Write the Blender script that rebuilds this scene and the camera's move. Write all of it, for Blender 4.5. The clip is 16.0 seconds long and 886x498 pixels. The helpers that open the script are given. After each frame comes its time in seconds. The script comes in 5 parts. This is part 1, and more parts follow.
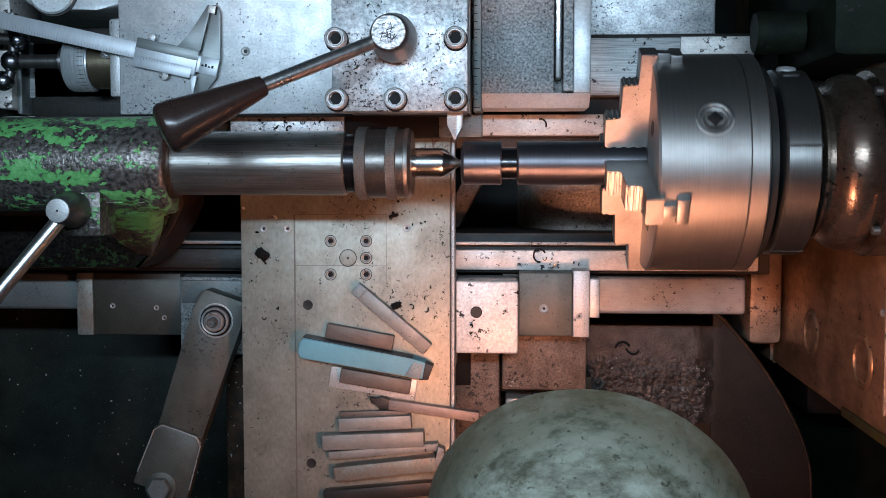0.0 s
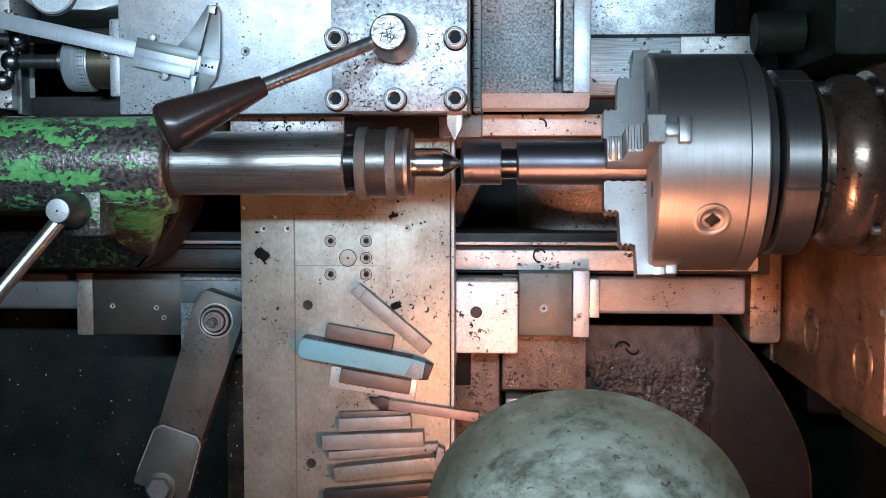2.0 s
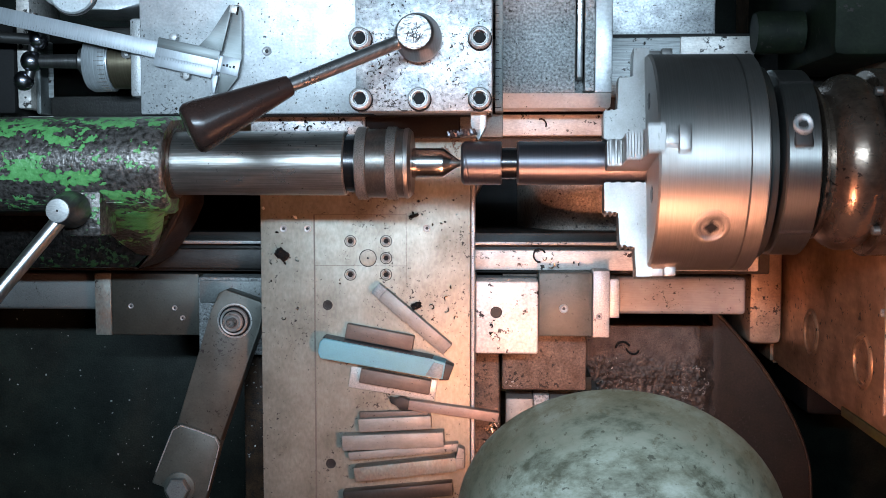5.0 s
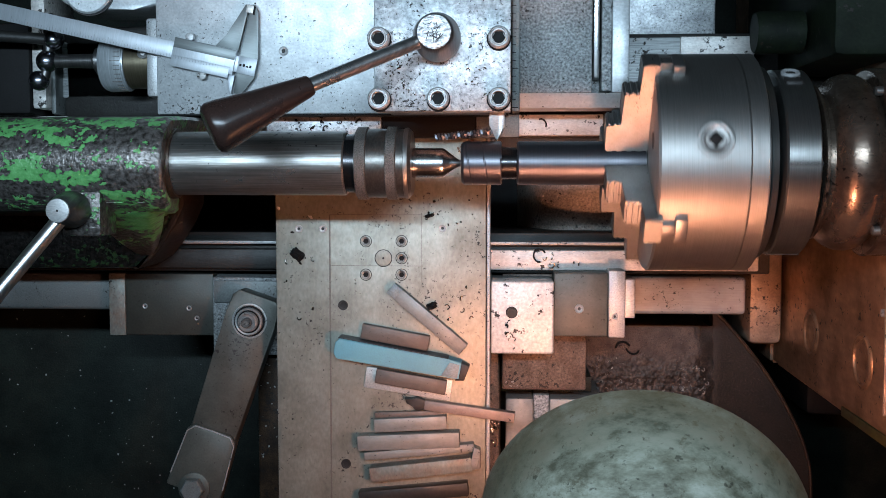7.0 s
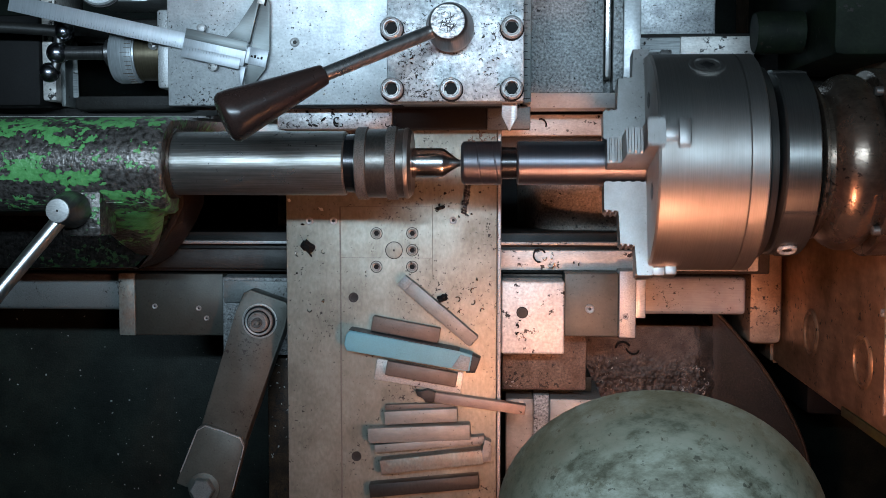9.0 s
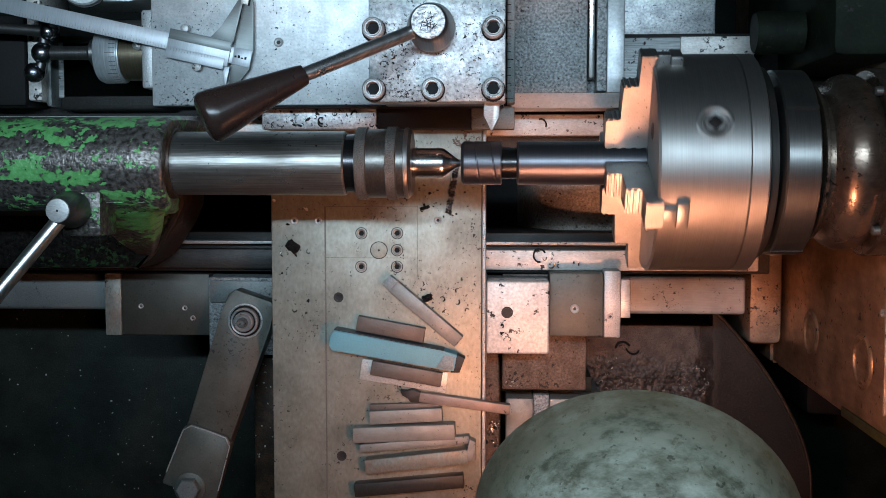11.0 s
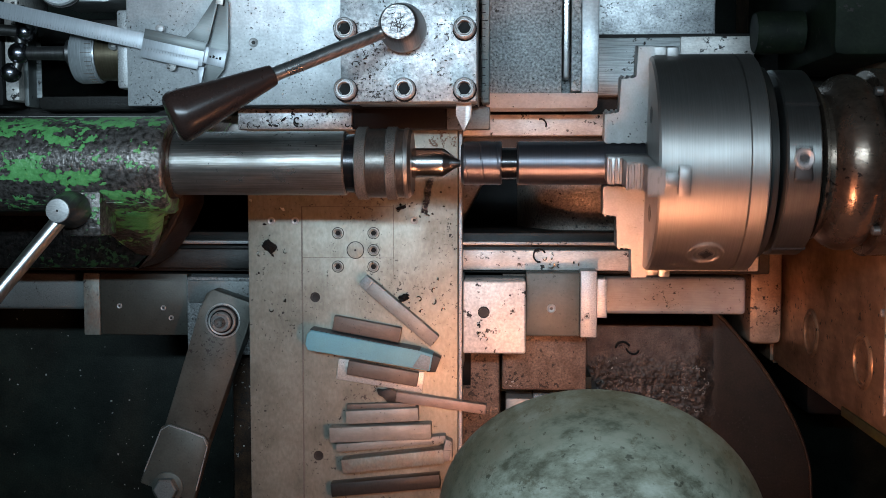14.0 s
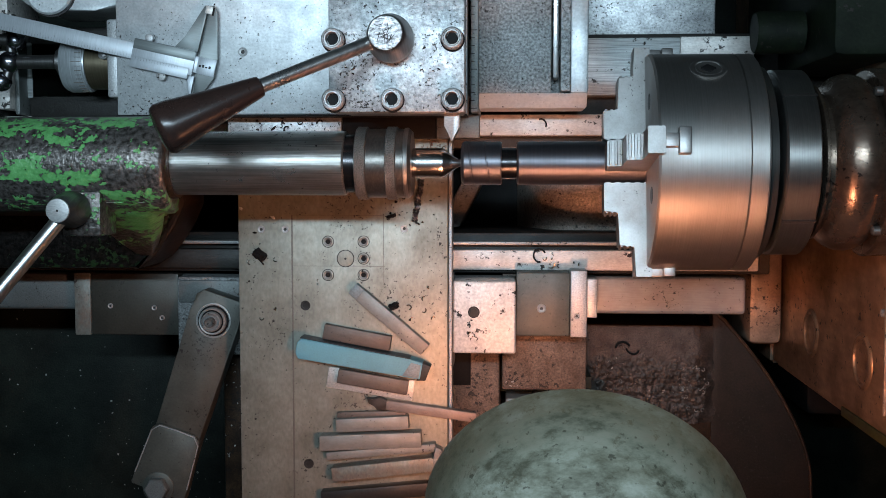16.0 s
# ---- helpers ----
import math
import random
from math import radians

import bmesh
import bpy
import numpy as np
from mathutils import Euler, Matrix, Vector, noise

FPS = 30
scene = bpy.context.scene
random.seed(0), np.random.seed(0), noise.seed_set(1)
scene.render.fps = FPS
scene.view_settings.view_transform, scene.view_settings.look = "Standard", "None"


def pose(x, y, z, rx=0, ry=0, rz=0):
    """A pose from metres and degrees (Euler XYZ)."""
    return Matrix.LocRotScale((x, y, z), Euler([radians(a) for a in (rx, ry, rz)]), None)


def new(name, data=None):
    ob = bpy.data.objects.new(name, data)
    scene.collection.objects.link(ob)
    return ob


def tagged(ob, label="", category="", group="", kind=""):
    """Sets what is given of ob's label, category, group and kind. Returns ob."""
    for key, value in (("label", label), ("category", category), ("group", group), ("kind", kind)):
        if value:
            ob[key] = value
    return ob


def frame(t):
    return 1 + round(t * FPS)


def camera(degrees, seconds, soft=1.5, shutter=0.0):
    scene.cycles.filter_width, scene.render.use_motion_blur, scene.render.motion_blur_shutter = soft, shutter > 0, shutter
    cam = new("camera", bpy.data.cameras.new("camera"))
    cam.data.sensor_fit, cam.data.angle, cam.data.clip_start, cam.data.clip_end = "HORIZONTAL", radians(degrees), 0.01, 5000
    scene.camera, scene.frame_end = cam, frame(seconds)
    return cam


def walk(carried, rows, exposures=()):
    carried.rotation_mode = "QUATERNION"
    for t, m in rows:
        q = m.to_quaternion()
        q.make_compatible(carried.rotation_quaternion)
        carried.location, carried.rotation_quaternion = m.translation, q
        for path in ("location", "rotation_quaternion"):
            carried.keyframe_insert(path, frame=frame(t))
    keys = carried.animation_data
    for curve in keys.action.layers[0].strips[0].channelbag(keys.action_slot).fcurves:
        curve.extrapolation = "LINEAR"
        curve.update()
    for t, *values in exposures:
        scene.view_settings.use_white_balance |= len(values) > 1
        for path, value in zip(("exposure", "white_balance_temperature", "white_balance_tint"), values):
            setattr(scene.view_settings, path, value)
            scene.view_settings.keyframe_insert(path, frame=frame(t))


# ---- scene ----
AX = 1.10          # height of the spindle axis over the floor
EYE = (0.0, -0.0111, AX + 1.0)

cam = camera(45.5, 16.0, soft=0.5, shutter=0.4)
EXPO = 0.0
CAM_POSE = pose(*EYE, -4.008, 3.541, 0)
walk(cam, [(0.0, CAM_POSE), (16.0, CAM_POSE)],
     exposures=[(0.0, EXPO - 0.17, 6450, 9), (0.7, EXPO - 0.06, 6450, 9), (1.5, EXPO + 0.18, 6420, 9), (2.5, EXPO + 0.36, 6400, 8), (3.5, EXPO + 0.48, 6450, 8), (4.2, EXPO + 0.43, 6480, 8), (6.4, EXPO + 0.14, 6500, 8),
                (7.0, EXPO, 6480, 7), (9.0, EXPO - 0.22, 6500, 6), (12.5, EXPO - 0.26, 6600, 5), (16.0, EXPO - 0.26, 6700, 5)])

# ---- light ----
world = bpy.data.worlds.new("workshop_air")
scene.world = world
world.use_nodes = True
world.node_tree.nodes["Background"].inputs[0].default_value = (0.55, 0.75, 0.8, 1)
world.node_tree.nodes["Background"].inputs[1].default_value = 0.006


def area_light(name, place, sx, sy, watts, colour, spread=180):
    data = bpy.data.lights.new(name, "AREA")
    data.shape, data.size, data.size_y, data.energy, data.color = "RECTANGLE", sx, sy, watts, colour
    ob = new(name, data)
    data.spread = radians(spread)
    ob.matrix_world = place
    return ob


# cool work light over the operator's side of the carriage
area_light("ceiling_work_light", pose(-0.12, 0.210, AX + 1.25, 3, 0, 0), 1.20, 0.04, 9.7, (0.505, 0.685, 0.865), 105)


# ---- materials ----
def node_material(name):
    m = bpy.data.materials.new(name)
    m.use_nodes = True
    nt = m.node_tree
    return m, nt, nt.nodes["Principled BSDF"]


def nd(nt, kind, **sets):
    n = nt.nodes.new(kind)
    for k, v in sets.items():
        n.inputs[k.replace("_", " ")].default_value = v
    return n


def ramp(nt, fac, stops):
    r = nt.nodes.new("ShaderNodeValToRGB")
    while len(r.color_ramp.elements) < len(stops):
        r.color_ramp.elements.new(0.5)
    for e, (p, c) in zip(r.color_ramp.elements, stops):
        e.position, e.color = p, (*c, 1)
    nt.links.new(fac, r.inputs[0])
    return r


def mix(nt, fac, a, b):
    m = nt.nodes.new("ShaderNodeMix")
    m.data_type = "RGBA"
    nt.links.new(fac, m.inputs[0])
    for s, v in ((m.inputs[6], a), (m.inputs[7], b)):
        if isinstance(v, tuple):
            s.default_value = (*v, 1)
        else:
            nt.links.new(v, s)
    return m.outputs[2]


def metal(name, base, stain, rough=0.42, metallic=0.8, grain=(60, 60, 60), stains=9.0, amount=0.5,
          speck=0.0, bump=0.08, speck_scale=120.0, grain_mix=0.35, spec=0.5, turned=0.0):
    """Worn metal: fine grain stretched along one axis, broad stains, dark specks, roughness that varies."""
    m, nt, b = node_material(name)
    L = nt.links.new
    co = nt.nodes.new("ShaderNodeTexCoord")
    mp = nt.nodes.new("ShaderNodeMapping")
    mp.inputs["Scale"].default_value = grain
    L(co.outputs["Object"], mp.inputs[0])
    fine = nd(nt, "ShaderNodeTexNoise", Scale=10.0, Detail=4.0)
    L(mp.outputs[0], fine.inputs["Vector"])
    broad = nd(nt, "ShaderNodeTexNoise", Scale=stains, Detail=6.0, Roughness=0.65)
    L(co.outputs["Object"], broad.inputs["Vector"])
    mask = ramp(nt, broad.outputs[0], [(0.5 - amount * 0.22, (0, 0, 0)), (0.72, (1, 1, 1))])
    col = mix(nt, mask.outputs[0], base, stain)
    g = ramp(nt, fine.outputs[0], [(0.3, (1 - grain_mix,) * 3), (0.7, (1, 1, 1))])
    mul = nt.nodes.new("ShaderNodeMix")
    mul.data_type, mul.blend_type = "RGBA", "MULTIPLY"
    mul.inputs[0].default_value = 1.0
    L(col, mul.inputs[6])
    L(g.outputs[0], mul.inputs[7])
    out = mul.outputs[2]
    if speck > 0:
        sp = nd(nt, "ShaderNodeTexNoise", Scale=speck_scale, Detail=3.0, Roughness=0.7)
        L(co.outputs["Object"], sp.inputs["Vector"])
        big = nd(nt, "ShaderNodeTexNoise", Scale=18.0, Detail=2.0)
        L(co.outputs["Object"], big.inputs["Vector"])
        ad = nt.nodes.new("ShaderNodeMath")
        ad.operation = "MULTIPLY_ADD"
        ad.inputs[1].default_value = 0.35
        L(big.outputs[0], ad.inputs[0])
        L(sp.outputs[0], ad.inputs[2])
        sm = ramp(nt, ad.outputs[0], [(0.86 - speck * 0.12, (0, 0, 0)), (0.92 - speck * 0.12, (1, 1, 1))])
        out = mix(nt, sm.outputs[0], out, (0.025, 0.02, 0.018))
    L(out, b.inputs["Base Color"])
    b.inputs["Metallic"].default_value = metallic
    b.inputs["Specular IOR Level"].default_value = spec
    rr = nt.nodes.new("ShaderNodeMapRange")
    rr.inputs[3].default_value, rr.inputs[4].default_value = rough - 0.1, rough + 0.16
    L(broad.outputs[0], rr.inputs[0])
    L(rr.outputs[0], b.inputs["Roughness"])
    if turned:
        # fine tool marks run round the x axis and draw the gloss out along it
        tg = nt.nodes.new("ShaderNodeTangent")
        tg.direction_type, tg.axis = "RADIAL", "X"
        L(tg.outputs[0], b.inputs["Tangent"])
        b.inputs["Anisotropic"].default_value = turned
        b.inputs["Anisotropic Rotation"].default_value = 0.25
    bp = nd(nt, "ShaderNodeBump", Strength=bump, Distance=0.001)
    L(fine.outputs[0], bp.inputs["Height"])
    L(bp.outputs[0], b.inputs["Normal"])
    return m


STEEL = metal("machined_steel", (0.55, 0.55, 0.55), (0.34, 0.32, 0.30), 0.44, 0.45, speck=0.5, speck_scale=260, bump=0.25)
PLATE = metal("ground_plate_steel", (0.68, 0.69, 0.69), (0.29, 0.30, 0.31), 0.40, 0.6, (36, 36, 36), 55, 0.9, speck=0.75, speck_scale=330, grain_mix=0.5, bump=0.28)
TABLE = metal("oily_table_steel", (0.395, 0.382, 0.322), (0.215, 0.200, 0.160), 0.43, 0.45, (30, 16, 30), 20, 0.9, speck=0.35, speck_scale=230, grain_mix=0.24, bump=0.1)
TURNED = metal("turned_steel", (0.37, 0.35, 0.33), (0.29, 0.265, 0.245), 0.50, 0.95, (160, 2, 2), 14, 0.4, bump=0.03, grain_mix=0.16, turned=0.6)
QUILL = metal("quill_steel", (0.40, 0.385, 0.36), (0.25, 0.23, 0.205), 0.28, 0.85, (2, 90, 90), 22, 0.8, speck=0.1, speck_scale=200, bump=0.16, grain_mix=0.45)
DARKSTEEL = metal("dark_oiled_steel", (0.23, 0.225, 0.22), (0.13, 0.12, 0.115), 0.31, 0.9, (120, 3, 3), 10, 0.4)
WORK = metal("turned_bar_steel", (0.14, 0.136, 0.15), (0.10, 0.093, 0.10), 0.38, 0.9, (220, 2, 2), 14, 0.4, bump=0.03, grain_mix=0.15, turned=0.35)
JAW = metal("ground_jaw_steel", (0.60, 0.59, 0.58), (0.44, 0.42, 0.40), 0.42, 0.55, (30, 90, 90), 12, 0.3, speck=0.1)
CHUCKJAW = metal("hard_jaw_steel", (0.34, 0.33, 0.32), (0.25, 0.235, 0.225), 0.39, 0.95, (60, 60, 60), 30, 0.4, speck=0.25, speck_scale=260, grain_mix=0.12)
BRIGHT = metal("bright_rod_steel", (0.70, 0.69, 0.68), (0.5, 0.48, 0.46), 0.26, 0.95, (4, 4, 60), 12, 0.3, bump=0.03)
CAST = metal("rough_cast_iron", (0.47, 0.485, 0.485), (0.28, 0.285, 0.28), 0.55, 0.35, (38, 38, 38), 18, 0.6, speck=0.6, speck_scale=260, bump=0.9, grain_mix=0.75)
RUSTY = metal("rusty_oily_iron", (0.125, 0.070, 0.042), (0.014, 0.009, 0.007), 0.34, 0.3, (70, 70, 70), 40, 0.95, speck=0.8, speck_scale=160, bump=0.35, grain_mix=0.6)
TRAY = metal("oily_tray_and_shade_black", (0.031, 0.040, 0.032), (0.008, 0.010, 0.0085), 0.45, 0.0, (40, 40, 40), 16, 0.8, speck=0.3, bump=0.3, spec=0.25, grain_mix=0.5)
BLACK = metal("black_plastic", (0.042, 0.023, 0.019), (0.026, 0.016, 0.014), 0.24, 0.0, (60, 60, 60), 14, 0.3, bump=0.03)
BROWN = metal("brown_oily_headstock", (0.66, 0.415, 0.26), (0.17, 0.10, 0.06), 0.31, 0.74, (12, 12, 3), 14, 0.75, speck=0.35, speck_scale=110, bump=0.1)
COPPERY = metal("oily_spindle_cover", (0.27, 0.20, 0.155), (0.085, 0.055, 0.040), 0.25, 0.85, (12, 30, 30), 26, 0.75, speck=0.35, speck_scale=140, bump=0.12, grain_mix=0.25)
SATIN = metal("satin_caliper_steel", (0.50, 0.52, 0.545), (0.38, 0.40, 0.42), 0.4, 0.45, (90, 6, 6), 12, 0.2, bump=0.04, grain_mix=0.15)
SATINDARK = metal("dull_caliper_steel", (0.21, 0.225, 0.22), (0.15, 0.155, 0.15), 0.42, 0.5, (6, 90, 6), 12, 0.3, bump=0.04, grain_mix=0.15)
# black for engraving and holes, and for shade put into colour
INK = metal("engraving_and_shade_black", (0.014, 0.013, 0.013), (0.010, 0.009, 0.009), 0.6, 0.0, spec=0.15)
FAINT = metal("worn_engraving", (0.27, 0.28, 0.29), (0.33, 0.34, 0.35), 0.5, 0.2)
POLISH = metal("polished_centre", (0.68, 0.66, 0.64), (0.6, 0.58, 0.56), 0.20, 1.0, (200, 2, 2), 8, 0.3, bump=0.02, grain_mix=0.1)
CASTDARK = metal("oil_black_iron", (0.040, 0.038, 0.035), (0.018, 0.016, 0.015), 0.45, 0.2, (40, 40, 40), 30, 0.8, speck=0.4, bump=0.3, spec=0.35)
BLUEPAINT = metal("chipped_blue_paint", (0.17, 0.42, 0.51), (0.14, 0.33, 0.40), 0.5, 0.0, (60, 60, 60), 20, 0.4, speck=0.25, grain_mix=0.15)
CARBIDE = metal("dark_carbide", (0.035, 0.03, 0.028), (0.02, 0.017, 0.015), 0.5, 0.3)
TOOLTAN = metal("tan_tool_steel", (0.315, 0.300, 0.275), (0.19, 0.172, 0.155), 0.5, 0.4, (20, 50, 50), 26, 0.6, speck=0.4, speck_scale=250, grain_mix=0.12)
TOOLBROWN = metal("browned_tool_steel", (0.17, 0.135, 0.115), (0.10, 0.075, 0.062), 0.52, 0.4, (20, 50, 50), 26, 0.6, speck=0.6, speck_scale=250, grain_mix=0.12)
CHIPM = metal("blued_swarf", (0.07, 0.056, 0.05), (0.15, 0.115, 0.09), 0.22, 0.85)
WALLM = metal("sooty_plaster", (0.16, 0.17, 0.165), (0.10, 0.105, 0.10), 0.8, 0.0, (4, 4, 4), 2, 0.5)
FLOORM = metal("oil_stained_concrete", (0.07, 0.066, 0.062), (0.035, 0.032, 0.03), 0.7, 0.0, (6, 6, 6), 3, 0.6)


def chipped_green(name="flaking_green_enamel", paint_tone=1.0, cover=0.668, kept=()):
    """Green machine enamel that has flaked off dark primer and iron."""
    m, nt, b = node_material(name)
    L = nt.links.new
    co = nt.nodes.new("ShaderNodeTexCoord")
    big = nd(nt, "ShaderNodeTexNoise", Scale=20.0, Detail=3.0)
    small = nd(nt, "ShaderNodeTexNoise", Scale=125.0, Detail=4.0, Roughness=0.6)
    grit = nd(nt, "ShaderNodeTexNoise", Scale=240.0, Detail=3.0)
    mp = nt.nodes.new("ShaderNodeMapping")
    mp.inputs["Scale"].default_value = (0.6, 1.5, 1.5)
    L(co.outputs["Object"], mp.inputs[0])
    L(mp.outputs[0], big.inputs["Vector"])
    for n in (small, grit):
        L(co.outputs["Object"], n.inputs["Vector"])
    ad = nt.nodes.new("ShaderNodeMath")
    ad.operation = "MULTIPLY_ADD"
    ad.inputs[1].default_value = 1.0
    chip = nt.nodes.new("ShaderNodeMath")
    chip.operation = "MULTIPLY"
    chip.inputs[1].default_value = 1.35
    L(small.outputs[0], chip.inputs[0])
    L(big.outputs[0], ad.inputs[0])
    L(chip.outputs[0], ad.inputs[2])
    shifted = nt.nodes.new("ShaderNodeMath")
    shifted.operation = "MULTIPLY"
    shifted.inputs[1].default_value = 0.5
    held = ad.outputs[0]
    # patches where the enamel has held (or gone): centre, half widths, weight
    for centre, half, weight in kept:
        mpk = nt.nodes.new("ShaderNodeMapping")
        mpk.inputs["Scale"].default_value = [1 / h for h in half]
        mpk.inputs["Location"].default_value = [-c / h for c, h in zip(centre, half)]
        L(co.outputs["Object"], mpk.inputs[0])
        ln = nt.nodes.new("ShaderNodeVectorMath")
        ln.operation = "LENGTH"
        L(mpk.outputs[0], ln.inputs[0])
        fall = nt.nodes.new("ShaderNodeMapRange")
        fall.interpolation_type = "SMOOTHSTEP"
        fall.inputs[1].default_value, fall.inputs[2].default_value = 0.35, 1.25
        fall.inputs[3].default_value, fall.inputs[4].default_value = weight, 0.0
        L(ln.outputs["Value"], fall.inputs[0])
        sumk = nt.nodes.new("ShaderNodeMath")
        L(held, sumk.inputs[0])
        L(fall.outputs[0], sumk.inputs[1])
        held = sumk.outputs[0]
    L(held, shifted.inputs[0])
    flake2 = ramp(nt, shifted.outputs[0], [(cover, (0, 0, 0)), (cover + 0.005, (1, 1, 1))])
    # the factor scales primer and paint colour together
    prim = ramp(nt, grit.outputs[0], [(0.34, (0.055 * paint_tone, 0.047 * paint_tone, 0.041 * paint_tone)), (0.66, (0.23 * paint_tone, 0.205 * paint_tone, 0.19 * paint_tone))])
    dirty = ramp(nt, small.outputs[0], [(0.35, (0.075 * paint_tone, 0.26 * paint_tone, 0.070 * paint_tone)), (0.65, (0.150 * paint_tone, 0.41 * paint_tone, 0.140 * paint_tone))])
    col = mix(nt, flake2.outputs[0], prim.outputs[0], dirty.outputs[0])
    L(col, b.inputs["Base Color"])
    b.inputs["Roughness"].default_value = 0.34
    bare = ramp(nt, flake2.outputs[0], [(0.0, (0.6, 0.6, 0.6)), (1.0, (0, 0, 0))])
    L(bare.outputs[0], b.inputs["Metallic"])
    bp = nd(nt, "ShaderNodeBump", Strength=0.8, Distance=0.0015)
    sm = nt.nodes.new("ShaderNodeMath")
    sm.operation = "MULTIPLY_ADD"
    sm.inputs[1].default_value = 0.75
    L(grit.outputs[0], sm.inputs[0])
    L(flake2.outputs[0], sm.inputs[2])
    L(sm.outputs[0], bp.inputs["Height"])
    L(bp.outputs[0], b.inputs["Normal"])
    return m


def mottled_enamel():
    """Old grey-green enamel of a lamp shade: fine mottling, dark flecks, brown grime, most of it near the rim."""
    m, nt, b = node_material("mottled_grey_green_enamel")
    L = nt.links.new
    co = nt.nodes.new("ShaderNodeTexCoord")
    n1 = nd(nt, "ShaderNodeTexNoise", Scale=52.0, Detail=10.0, Roughness=0.7)
    n2 = nd(nt, "ShaderNodeTexNoise", Scale=78.0, Detail=8.0, Roughness=0.75)
    n3 = nd(nt, "ShaderNodeTexNoise", Scale=210.0, Detail=3.0)
    n4 = nd(nt, "ShaderNodeTexNoise", Scale=17.0, Detail=6.0, Roughness=0.6)
    mp = nt.nodes.new("ShaderNodeMapping")
    mp.inputs["Scale"].default_value = (0.55, 1.0, 1.0)
    L(co.outputs["Object"], mp.inputs[0])
    for n in (n1, n4):
        L(mp.outputs[0], n.inputs["Vector"])
    for n in (n2, n3):
        L(co.outputs["Object"], n.inputs["Vector"])
    c1 = ramp(nt, n1.outputs[0], [(0.36, (0.120, 0.112, 0.076)), (0.46, (0.255, 0.248, 0.182)), (0.54, (0.375, 0.370, 0.284)), (0.64, (0.53, 0.525, 0.43))])
    grime = ramp(nt, n4.outputs[0], [(0.48, (0, 0, 0)), (0.66, (0.5, 0.5, 0.5))])
    col = mix(nt, grime.outputs[0], c1.outputs[0], (0.185, 0.150, 0.090))
    r = ramp(nt, n2.outputs[0], [(0.56, (0, 0, 0)), (0.66, (0.75, 0.75, 0.75))])
    col = mix(nt, r.outputs[0], col, (0.105, 0.088, 0.050))
    dots = ramp(nt, n3.outputs[0], [(0.64, (0, 0, 0)), (0.70, (0.7, 0.7, 0.7))])
    col = mix(nt, dots.outputs[0], col, (0.05, 0.043, 0.03))
    # rust that creeps in from the rolled rim
    along = nt.nodes.new("ShaderNodeVectorMath")
    along.operation = "DOT_PRODUCT"
    along.inputs[1].default_value = (-0.116, -0.307, 0.944)
    L(co.outputs["Object"], along.inputs[0])
    edge = nt.nodes.new("ShaderNodeMath")
    edge.operation = "MULTIPLY_ADD"
    edge.inputs[1].default_value = -7.0
    L(along.outputs["Value"], edge.inputs[0])
    lift = nt.nodes.new("ShaderNodeMath")
    lift.inputs[1].default_value = 7.0 * 0.595
    L(n1.outputs[0], lift.inputs[0])
    L(lift.outputs[0], edge.inputs[2])
    rim = ramp(nt, edge.outputs[0], [(0.58, (0, 0, 0)), (0.80, (0.6, 0.6, 0.6))])
    col = mix(nt, rim.outputs[0], col, (0.155, 0.095, 0.045))
    L(col, b.inputs["Base Color"])
    rr = nt.nodes.new("ShaderNodeMapRange")
    rr.inputs[3].default_value, rr.inputs[4].default_value = 0.30, 0.55
    L(n2.outputs[0], rr.inputs[0])
    L(rr.outputs[0], b.inputs["Roughness"])
    bp = nd(nt, "ShaderNodeBump", Strength=0.3, Distance=0.001)
    L(n2.outputs[0], bp.inputs["Height"])
    L(bp.outputs[0], b.inputs["Normal"])
    return m


HELD = [((0.052, 0.034, 0.25), (0.045, 0.014, 0.06), 0.27), ((0.085, 0.020, 0.25), (0.014, 0.006, 0.06), 0.19), ((0.045, -0.008, 0.25), (0.035, 0.014, 0.06), 0.29),
        ((0.097, -0.013, 0.25), (0.045, 0.011, 0.06), 0.30), ((0.150, -0.030, 0.24), (0.040, 0.011, 0.06), 0.29), ((0.142, -0.052, 0.16), (0.036, 0.030, 0.085), 0.29),
        ((0.172, 0.038, 0.25), (0.010, 0.005, 0.05), 0.24), ((-0.10, 0.0, 0.2), (0.11, 0.06, 0.2), 0.16)]
GREEN = chipped_green(cover=0.658, kept=HELD)
ENAMEL = mottled_enamel()


def glow(name, colour, strength):
    m, nt, b = node_material(name)
    b.inputs["Base Color"].default_value = (*colour, 1)
    b.inputs["Emission Color"].default_value = (*colour, 1)
    b.inputs["Emission Strength"].default_value = strength
    return m


BULB = glow("glowing_filament_bulb", (1.0, 0.415, 0.262), 290.0)
BRUSHED = metal("brushed_way_steel", (0.74, 0.77, 0.77), (0.40, 0.42, 0.42), 0.38, 0.35, (3, 130, 30), 14, 0.6, speck=0.5, grain_mix=0.6)
BARSTEEL = metal("ground_bar_steel", (0.44, 0.41, 0.38), (0.31, 0.27, 0.24), 0.40, 0.35, (4, 90, 30), 24, 0.5, speck=0.4, speck_scale=240, grain_mix=0.15)
TURNED2 = metal("dull_turned_steel", (0.24, 0.225, 0.21), (0.16, 0.145, 0.135), 0.38, 0.85, (140, 3, 3), 14, 0.5, grain_mix=0.2, bump=0.05)
BLOCK = metal("stained_bright_block", (0.82, 0.78, 0.74), (0.62, 0.55, 0.50), 0.5, 0.35, (30, 30, 30), 14, 0.4, speck=0.75, speck_scale=90)
